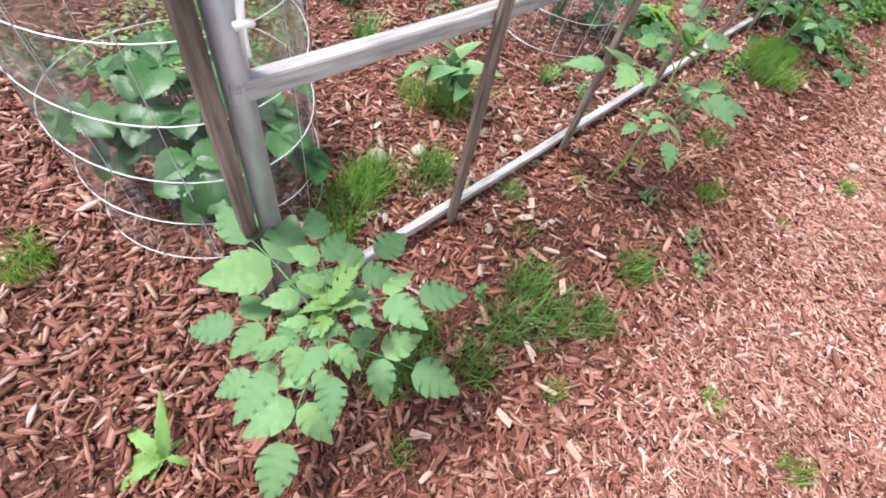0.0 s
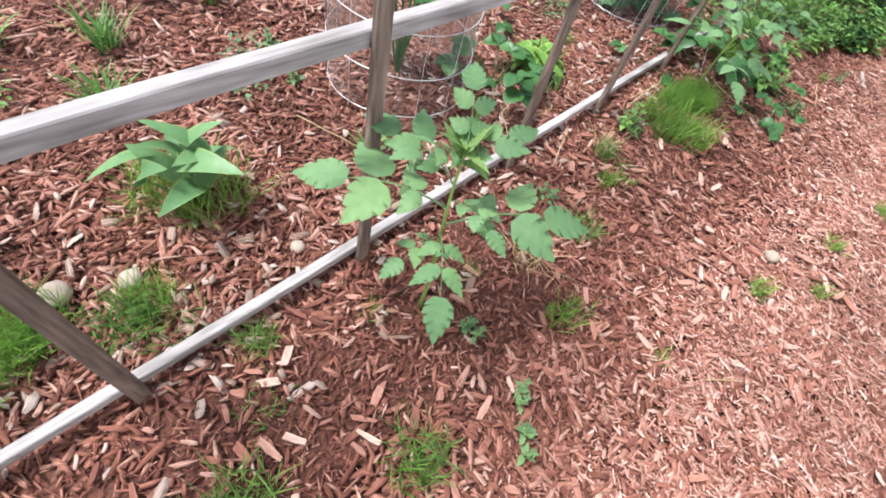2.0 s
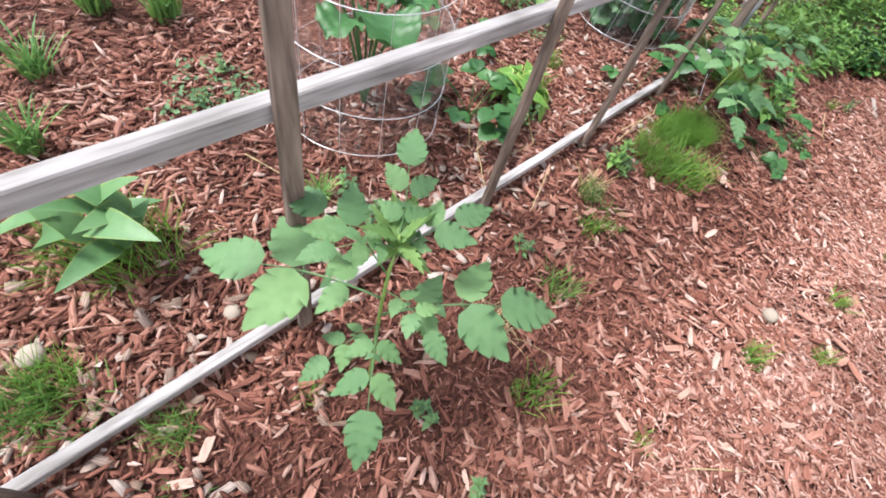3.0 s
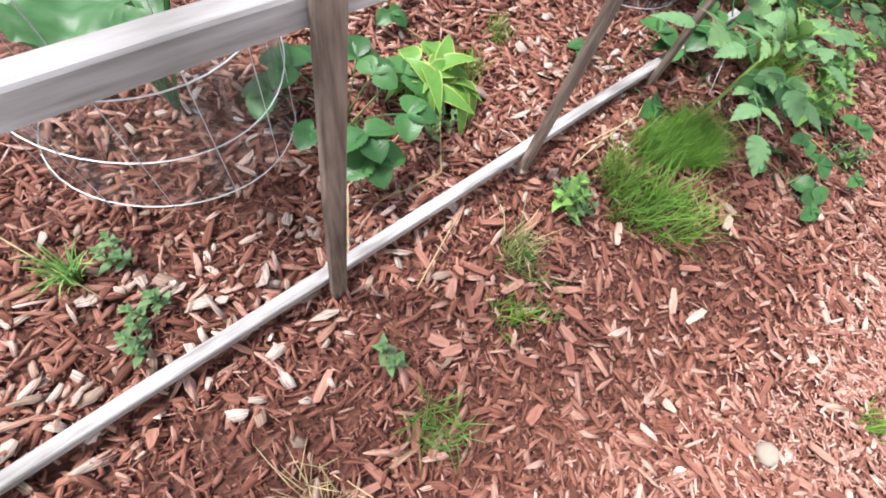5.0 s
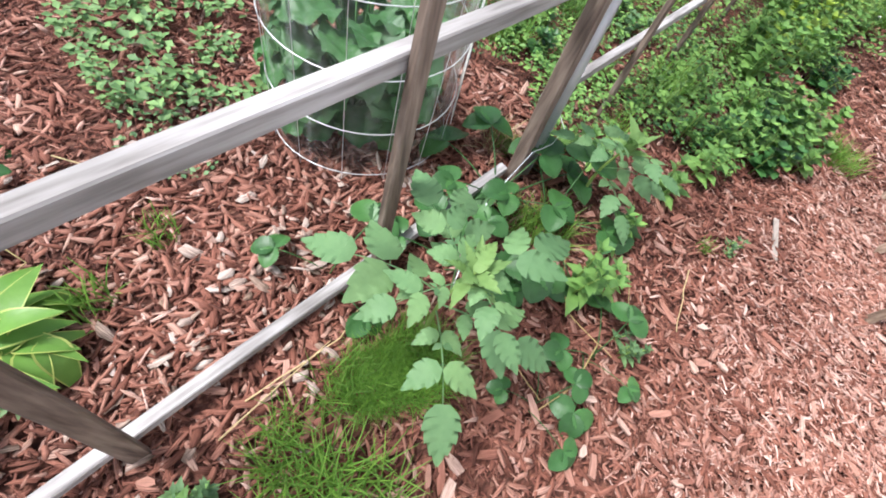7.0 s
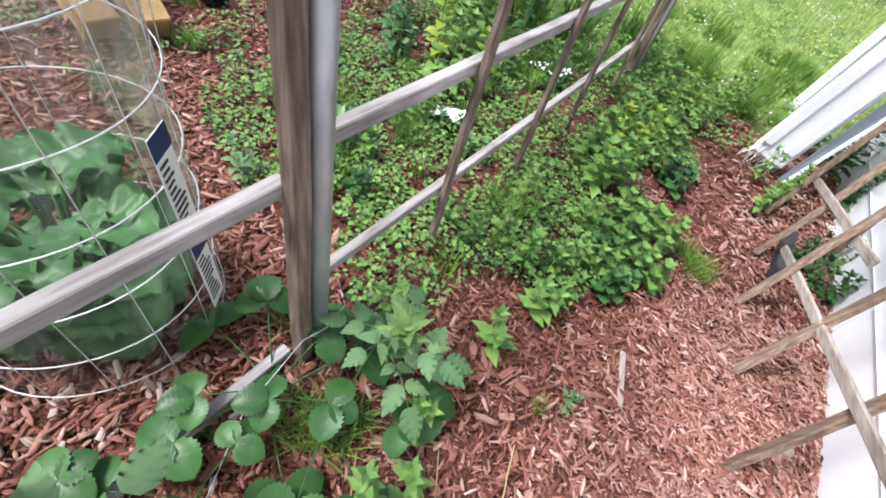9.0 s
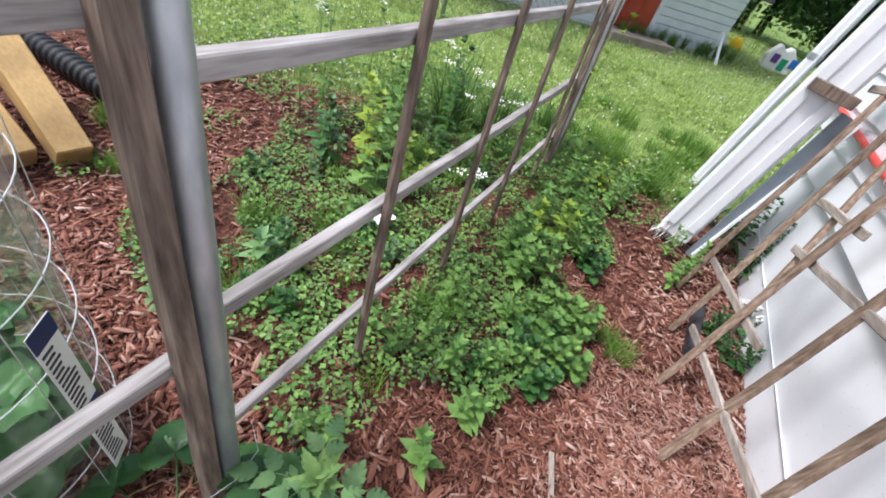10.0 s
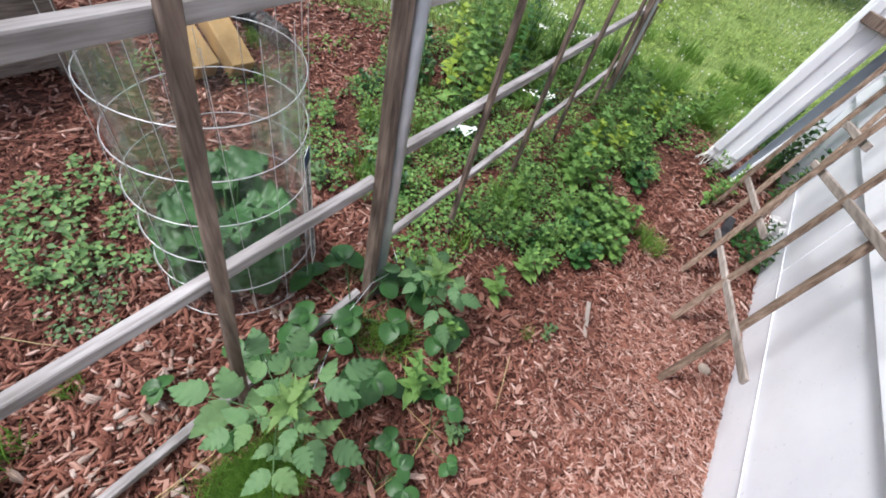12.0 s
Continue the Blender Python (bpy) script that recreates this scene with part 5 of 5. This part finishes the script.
carpet("weed_bed_dark", "darker ground weeds in the trellis bed", M_CLOVER_B, 16000, weedy, (-1.6, 0.8, 3.1, 6.7), 0.06, (0.008, 0.02), 32)
carpet("clover_patch", "blue-green clover patch in the mulch", M_CLOVER_G, 4800, lambda x, y: patch(-0.98, 2.60, 0.42, 0.34)(x, y) and noise.noise((x * 7.0, y * 7.0, 3.0)) > -0.12, (-1.6, -0.4, 2.0, 3.1), 0.11, (0.018, 0.04), 33)
carpet("weed_patch", "grey-green creeping weed patch in the mulch", M_CLOVER_B, 1800, patch(-0.70, 2.42, 0.25, 0.15), (-1.2, -0.3, 2.1, 2.8), 0.04, (0.012, 0.025), 34)
carpet("weed_patch", "scattered weeds behind the trellis", M_CLOVER_B, 1500, patch(-0.92, 0.82, 0.22, 0.2), (-1.4, -0.5, 0.4, 1.2), 0.04, (0.012, 0.03), 35)
carpet("weed_patch", "green weeds behind the plastic cage", M_CLOVER, 3500, patch(-1.25, -0.3, 0.35, 0.5), (-2.0, -0.6, -1.1, 0.5), 0.12, (0.018, 0.035), 36)
carpet("weed_patch", "green weeds at the lawn's edge", M_CLOVER, 9000, lambda x, y: 5.4 + 0.4 * x < y + 0.5 * noise.noise((x * 2, y * 2, 9)) < 6.6 + 0.45 * x, (-2.4, 1.0, 4.2, 7.2), 0.12, (0.018, 0.04), 37)
carpet("clover_patch", "loose weeds between mulch and bed", M_CLOVER, 2500, lambda x, y: noise.noise((x * 3, y * 3, 4)) > 0.18 and not in_weeds(x, y), (-2.0, -0.7, 3.2, 4.9), 0.06, (0.015, 0.03), 38)


def runner(pts, mat, label):
    """A thin stem trailing over the mulch."""
    a = gp(*pts[0])
    t = thing("runner_stem", a, label, "stem", "trailing stems")
    out = []
    for (x0, y0), (x1, y1) in zip(pts, pts[1:]):
        for k in range(6):
            q = k / 6
            x, y = x0 + (x1 - x0) * q, y0 + (y1 - y0) * q
            out.append(gp(x, y, 0.022 + 0.012 * noise.noise((x * 14, y * 14, 0))) - a)
    out.append(gp(*pts[-1], 0.02) - a)
    put_mesh("strand", *tube_vf(out, 0.0022, 5, 0.0014), mat, t, smooth=True)


DRYST = "thin dry straw stem lying on the mulch"
RUN = "thin reddish strawberry runner trailing over the mulch"
for pts in (((0.06, 2.18), (0.08, 2.42), (0.05, 2.50)), ((0.09, 2.10), (0.07, 2.40)), ((-0.75, 2.16), (-0.55, 2.30)), ((-0.28, 1.80), (-0.20, 1.52), (-0.05, 1.42)), ((-0.36, 1.62), (-0.22, 1.50)), ((0.62, 3.40), (0.70, 3.18)), ((0.12, 1.50), (0.02, 1.72)), ((1.0, 1.25), (1.12, 1.38)), ((0.9, 0.5), (1.02, 0.62)), ((-0.6, 0.8), (-0.25, 0.95))):
    runner(pts, M_DRY, DRYST)
for pts in (((0.30, 3.1), (0.42, 2.95), (0.60, 2.95)), ((0.24, 2.75), (0.40, 2.72), (0.53, 2.70)), ((0.55, 2.95), (0.57, 2.80), (0.54, 2.68)), ((0.25, 3.1), (0.46, 3.25), (0.55, 3.12)), ((-0.3, 1.9), (-0.1, 1.75), (-0.12, 1.55)), ((-0.35, 1.62), (-0.5, 2.0), (-0.72, 1.93))):
    runner(pts, M_RUNNER, RUN)


# ---------------------------------------------------------------- lawn and distance
def plastic_scrap():
    """A crumpled piece of sheeting caught in the weeds."""
    t = thing("plastic_scrap", gp(-0.395, 4.34), "crumpled white plastic scrap lying among the weeds", "scrap")
    n = 9
    V, F = [], []
    for k in (0.0, 0.0015):
        for i in range(n):
            for j in range(n):
                u, v = i / (n - 1) - 0.5, j / (n - 1) - 0.5
                V.append((0.15 * u, 0.10 * v, 0.075 + 0.05 * u + 0.030 * noise.noise((u * 4, v * 4, 6.0)) + k))
    for i in range(n - 1):
        for j in range(n - 1):
            a = i * n + j
            F.append((a + n * n, a + n + n * n, a + n + 1 + n * n, a + 1 + n * n))
            F.append((a, a + 1, a + n + 1, a + n))
    put_mesh("sheet", V, F, M_WHITE, t)
    put_mesh("stalk", *tube_vf([(0.0, 0.0, -0.02), (0.004, 0.0, 0.078)], 0.003, 5), M_STEM, t, "green stalk that holds it up")


plastic_scrap()


def build_lawn():
    rng = np.random.default_rng(9)
    n = 150000
    v = rng.random(n) ** 1.7
    y = 4.6 + v * 16
    x = rng.uniform(-1, 1, n) * (3.4 + 0.30 * (y - 4)) - 0.9 + 0.08 * (y - 5)
    m = np.array([is_lawn(a, b) for a, b in zip(x, y)]) & ~((x > 1.4) & (y < 6.5))
    x, y = x[m], y[m]
    n = len(x)
    z = -0.05 - 0.0398 * np.clip(x, -7, 7) + 0.0497 * np.minimum(y, 13) - 0.012
    P = np.stack([x, y, z], 1)
    h = rng.uniform(0.02, 0.075, n)
    a = rng.uniform(0, 2 * np.pi, n)
    wdt = 0.0035 + 0.0006 * (y - 5)
    s = np.stack([np.cos(a), np.sin(a), 0 * a], 1) * wdt[:, None]
    o = np.stack([-np.sin(a), np.cos(a), 0 * a], 1) * (h * rng.uniform(0.1, 0.7, n))[:, None]
    tip = P + o + np.stack([0 * h, 0 * h, h], 1)
    V = np.stack([P - s, P + s, tip], 1).reshape(-1, 3)
    Q = np.arange(3 * n).reshape(-1, 3)
    tagged(new("lawn_grass", quad_mesh("lawn_grass", V, Q, M_LAWN)), "rough green lawn with clover in flower", "grass", kind="stuff")
    k = rng.choice(n, 4200)
    k = k[np.array([noise.noise((x[i] * 0.9, y[i] * 0.9, 14)) > -0.15 for i in k])]
    V, Q = [], []
    for i in k:
        c = Vector((x[i], y[i], z[i] + 0.062))
        r = 0.009
        b = len(V)
        V += [c + Vector(d) * r for d in ((1, 0, 0), (0, 1, 0), (-1, 0, 0), (0, -1, 0), (0, 0, 1), (0, 0, -1))]
        for f in ((0, 1, 4), (1, 2, 4), (2, 3, 4), (3, 0, 4), (1, 0, 5), (2, 1, 5), (3, 2, 5), (0, 3, 5)):
            Q.append([b + j for j in f])
    tagged(new("clover_flowers", quad_mesh("clover_flowers", V, Q, M_PETAL)), "white clover flower heads in the lawn", "flowers", kind="stuff")


build_lawn()
carpet("lawn_clover", "leafy clover and plantain growing in the lawn", M_LAWN_LEAF, 22000, lambda x, y: is_lawn(x, y) and noise.noise((x * 1.6, y * 1.6, 61.0)) > -0.15 and not (x > 1.2 and y < 6.7), (-3.5, 2.2, 4.8, 9.5), 0.07, (0.02, 0.05), 41)


def build_shed():
    a, b = Vector((-3.6, 8.05, 0)), Vector((0.78, 12.35, 0))
    d = (b - a).normalized()
    nrm = Vector((d.y, -d.x, 0))
    s = thing("shed", gp(b.x, b.y), "white clapboard shed with a red door", "shed")
    inv = Matrix.Translation(-s.location)
    L = (b - a).length
    back = -nrm * 3.0
    zb = gz(b.x, b.y) - 0.3
    part("wall_core", beam_bm(inv @ (a + back * 0.5 + Vector((0, 0, 1.7))), inv @ (b + back * 0.5 + Vector((0, 0, 1.7))), 2.94, 3.6, nrm, 0), M_WHITE, s)
    for i in range(26):
        z = zb + 0.25 + 0.12 * i
        p, q = a + nrm * 0.012 + Vector((0, 0, z)), b + nrm * 0.012 + Vector((0, 0, z))
        part("clapboard", beam_bm(inv @ p, inv @ q, 0.02, 0.112, nrm, 0.004), M_WHITE, s)
    roof = bmesh.new()
    for off in (0.35, -1.5, -3.4):
        for e in (a - d * 0.3, b + d * 0.3):
            roof.verts.new(inv @ (e + nrm * off + Vector((0, 0, 3.4 if off != -1.5 else 4.3))))
    roof.verts.ensure_lookup_table()
    v = roof.verts
    roof.faces.new((v[0], v[1], v[3], v[2]))
    roof.faces.new((v[2], v[3], v[5], v[4]))
    bmesh.ops.solidify(roof, geom=roof.faces[:], thickness=0.08)
    part("roof", roof, M_DECK, s, "grey shingle roof")
    # door
    c = b - d * 1.95
    up = Vector((0, 0, 1))
    z0 = gz(c.x, c.y) + 0.08
    dr = part("door", beam_bm(inv @ (c + nrm * 0.04 + up * z0), inv @ (c + nrm * 0.04 + up * (z0 + 2.0)), 0.62, 0.05, d, 0.004), M_REDDOOR, s, "red panelled door")
    for k in (-1, 1):
        part("door_casing", beam_bm(inv @ (c + nrm * 0.05 + d * 0.36 * k + up * z0), inv @ (c + nrm * 0.05 + d * 0.36 * k + up * (z0 + 2.08)), 0.09, 0.05, d, 0.004), M_WHITE, s)
        for h in (0.45, 1.4):
            part("door_panel", beam_bm(inv @ (c + nrm * 0.07 + d * 0.145 * k + up * (z0 + h - 0.33)), inv @ (c + nrm * 0.07 + d * 0.145 * k + up * (z0 + h + 0.33)), 0.20, 0.02, d, 0.006), M_REDDOOR, dr)
    put_mesh("door_knob", *tube_vf([inv @ (c + nrm * 0.06 - d * 0.26 + up * (z0 + 0.95)), inv @ (c + nrm * 0.12 - d * 0.26 + up * (z0 + 0.95))], 0.028, 10), M_GALV, dr, "grey metal knob", smooth=True)
    part("step", beam_bm(inv @ (c + nrm * 0.3 - d * 0.6 + up * (z0 - 0.09)), inv @ (c + nrm * 0.3 + d * 0.6 + up * (z0 - 0.09)), 0.5, 0.16, nrm, 0.01), M_STONE, s, "grey concrete step")
    e = gp(b.x - 0.25 + nrm.x * 0.5, b.y - 0.25 + nrm.y * 0.5)
    w = thing("white_stick", e, "white wooden stick leaning by the shed", "stick")
    part("pole", beam_bm((0, 0, 0), -nrm * 0.25 + Vector((0, 0, 0.45)), 0.05, 0.03, d, 0.004), M_WHITE, w)


build_shed()


def build_chain_link():
    a, b = Vector((-3.2, 6.9, 0)), Vector((-0.95, 8.25, 0))
    f = thing("chain_link_fence", gp(a.x, a.y), "low grey chain-link fence panel behind the lawn", "fence")
    inv = Matrix.Translation(-f.location)
    L = (b - a).length
    n = int(L / 0.085)
    V, F = [], []
    for sgn in (1, -1):
        for i in range(-14, n + 14):
            s0, s1 = i / n, (i + sgn * 14) / n
            t0 = max(0.0, min(1.0, s0))
            t1 = max(0.0, min(1.0, s1))
            if t0 == t1:
                continue
            h0 = 1.15 * (t0 - s0) / (s1 - s0)
            h1 = 1.15 * (t1 - s0) / (s1 - s0)
            p, q = a.lerp(b, t0), a.lerp(b, t1)
            V, F = merge((V, F), tube_vf([inv @ gp(p.x, p.y, 0.03 + h0), inv @ gp(q.x, q.y, 0.03 + h1)], 0.0017, 3))
    put_mesh("wire_mesh", V, F, M_OLDWIRE, f)
    for t in (0.0, 0.5, 1.0):
        p = a.lerp(b, t)
        put_mesh("post", *tube_vf([inv @ gp(p.x, p.y, -0.05), inv @ gp(p.x, p.y, 1.28)], 0.024, 10), M_GALV, f, smooth=True)
    put_mesh("top_rail", *tube_vf([inv @ gp(a.x, a.y, 1.2), inv @ gp(b.x, b.y, 1.2)], 0.02, 8), M_GALV, f, smooth=True)


build_chain_link()


def build_toys():
    def block(name, x, y, w, h, dp, mats, label, rz=0.0):
        t = thing(name, gp(x, y), label, "toy", "garden toys")
        t.rotation_euler.z = rz
        bm = bmesh.new()
        vs = []
        for px, pz in ((-0.5, 0), (0.5, 0), (0.55, 0.55), (0.2, 1.0), (0.0, 0.8), (-0.25, 1.0), (-0.55, 0.5)):
            vs.append((px * w, pz * h))
        f0 = [bm.verts.new((px, -dp / 2, pz)) for px, pz in vs]
        f1 = [bm.verts.new((px, dp / 2, pz)) for px, pz in vs]
        bm.faces.new(f0[::-1])
        bm.faces.new(f1)
        for i in range(len(vs)):
            j = (i + 1) % len(vs)
            bm.faces.new((f0[i], f0[j], f1[j], f1[i]))
        bmesh.ops.recalc_face_normals(bm, faces=bm.faces[:])
        bmesh.ops.bevel(bm, geom=bm.edges[:], offset=0.015, segments=2, affect='EDGES')
        part("body", bm, mats[0], t)
        for i, m in enumerate(mats[1:]):
            q = (-0.22 + 0.34 * i) * w
            part("panel", beam_bm((q, -dp / 2 - 0.006, 0.1 * h + 0.2 * h * (1 - i % 2)), (q, -dp / 2 - 0.01, 0.55 * h + 0.1 * h * (1 - i % 2)), 0.24 * w, 0.02, (1, 0, 0), 0.004), m, t)
    P = material("purple_plastic", (0.13, 0.05, 0.25), 0.4)
    G = material("green_plastic", (0.02, 0.30, 0.17), 0.4)
    B = material("blue_plastic", (0.03, 0.16, 0.55), 0.4)
    Y = material("yellow_plastic", (0.80, 0.55, 0.04), 0.4)
    W = material("white_plastic", (0.8, 0.8, 0.78), 0.4)
    block("play_house", 1.95, 14.1, 0.50, 0.46, 0.34, [W, P, G, B], "white toy play house with purple, green and blue panels", 0.1)
    block("toy_slide", 1.15, 15.0, 0.24, 0.24, 0.2, [Y, Y], "yellow plastic toy on the lawn")
    block("toy_block", 2.75, 13.4, 0.28, 0.28, 0.2, [Y, Y], "yellow plastic toy on the lawn")
    block("toy_bin", 0.72, 13.6, 0.34, 0.26, 0.24, [W, W], "pale plastic bin lying in the grass", 0.5)


build_toys()


def tree(x, y, h, r, seed):
    rng = random.Random(seed)
    t = thing("tree", gp(x, y), "dark green leafy tree at the edge of the yard", "tree", "trees")
    put_mesh("trunk", *tube_vf([(0, 0, -0.2), (0.05, 0.02, h * 0.3), (0.1, -0.05, h * 0.65), (0.05, 0.1, h * 0.95)], 0.16, 8, 0.03), M_BARK, t, smooth=True)
    V, F = [], []
    for i in range(9):
        a = rng.uniform(0, 6.28)
        z = h * rng.uniform(0.15, 0.8)
        e = (r * 0.8 * math.cos(a), r * 0.8 * math.sin(a), z + h * 0.12)
        put_mesh("limb", *tube_vf([(0.05, 0, z), ((e[0]) * 0.5, e[1] * 0.5, z + h * 0.09), e], 0.05, 5, 0.01), M_BARK, t)
    g = np.random.default_rng(seed)
    k = 46
    cz = g.uniform(0.08, 1.0, k)
    ca = g.uniform(0, 2 * np.pi, k)
    cr = r * np.sqrt(g.uniform(0.1, 1, k)) * (1.05 - 0.7 * np.abs(cz - 0.4))
    C = np.stack([cr * np.cos(ca), cr * np.sin(ca), cz * h], 1)
    n = 9000
    P = C[g.integers(0, k, n)] + g.normal(0, 0.28, (n, 3)) * np.array([1, 1, 0.7])
    d = g.normal(0, 1, (n, 3))
    d /= np.linalg.norm(d, axis=1)[:, None]
    s = np.cross(d, g.normal(0, 1, (n, 3)))
    s /= np.linalg.norm(s, axis=1)[:, None]
    L = g.uniform(0.10, 0.24, n)[:, None]
    V = np.stack([P, P + d * L * 0.5 + s * L * 0.3, P + d * L, P + d * L * 0.5 - s * L * 0.3], 1).reshape(-1, 3)
    ob = new("crown", quad_mesh("crown", V, np.arange(4 * n).reshape(-1, 4), M_TREE))
    ob.parent = t


for i in range(18):
    tree(-6.0 + 1.05 * i + RNG.uniform(-0.4, 0.4), 20.5 + 1.6 * (i % 3) + RNG.uniform(-0.5, 0.5), RNG.uniform(5.5, 8.5), RNG.uniform(1.5, 2.2), 300 + i)
for i in range(22):
    whorl_plant(0.9 + 0.12 * i + RNG.uniform(-0.2, 0.2), 15.8 + RNG.uniform(-1, 1.2), 0.75, 0.16, 400 + i, M_CLOVER, "tall_weed", "tall pale grass and weeds before the trees", "weed", "tall weeds", "lance", 0.3, 0.12, 3, 0.2)

for i in range(14):
    tuft("tall", -0.6 + 0.13 * i + RNG.uniform(-0.1, 0.1), 10.9 + 0.13 * i + RNG.uniform(-0.2, 0.0), 0.55)
for i in range(26):
    tuft("mid", RNG.uniform(-0.2, 1.1), RNG.uniform(6.1, 7.6), RNG.uniform(1.2, 2.0))

strew()


def loose_chips():
    """The larger pieces of mulch beside the walk, one by one."""
    rng = random.Random(77)
    meshes = []
    for i in range(10):
        L, W, H = rng.uniform(0.035, 0.085), rng.uniform(0.012, 0.026), rng.uniform(0.005, 0.009)
        bm = bmesh.new()
        rim = [(x * L / 2 * rng.uniform(0.75, 1.08) + (0.2 * L * rng.uniform(-1, 1) if x == 0 else 0), y * W / 2 * rng.uniform(0.3 if x else 0.8, 1.1)) for x, y in ((-1, -0.85), (0, -1), (1, -0.85), (1, 0.85), (0, 1), (-1, 0.85))]
        c = [bm.verts.new((x, y, z * H / 2 + 0.04 * x)) for z in (-1, 1) for x, y in rim]
        bm.faces.new(c[6:])
        bm.faces.new(c[5::-1])
        for k in range(6):
            bm.faces.new((c[k], c[(k + 1) % 6], c[6 + (k + 1) % 6], c[6 + k]))
        me = bpy.data.meshes.new("wood_chip")
        bm.to_mesh(me)
        bm.free()
        me.materials.append(M_CHIP_LOOSE)
        meshes.append(me)
    for i in range(300):
        x, y = rng.uniform(0.02, 1.35), rng.uniform(-0.9, 3.6)
        ob = new("wood_chip", rng.choice(meshes))
        ob.parent = GROUND
        ob.matrix_basis = turn(rng.gauss(0, 8), rng.gauss(0, 8), rng.uniform(0, 360), gp(x, y, 0.012))


def loose_mat():
    m = material("loose_wood_chip", (0.4, 0.2, 0.14), 0.85)
    nt = m.node_tree
    c = ramp(nt, nt.nodes.new("ShaderNodeObjectInfo").outputs["Random"], [(0.0, (0.17, 0.065, 0.045)), (0.45, (0.29, 0.125, 0.09)), (0.8, (0.40, 0.22, 0.17)), (1.0, (0.54, 0.39, 0.33))])
    n = tex(nt, "ShaderNodeTexNoise", 90.0, None, 5, (0.3, 3, 3))
    setcol(nt, mix(nt, 1.0, c, ramp(nt, n.outputs[0], [(0.3, (0.6, 0.56, 0.54)), (0.7, (1.1, 1.1, 1.08))]), 'MULTIPLY'))
    bump(nt, n.outputs[0], 0.6, 0.002)
    return m


M_CHIP_LOOSE = loose_mat()
loose_chips()
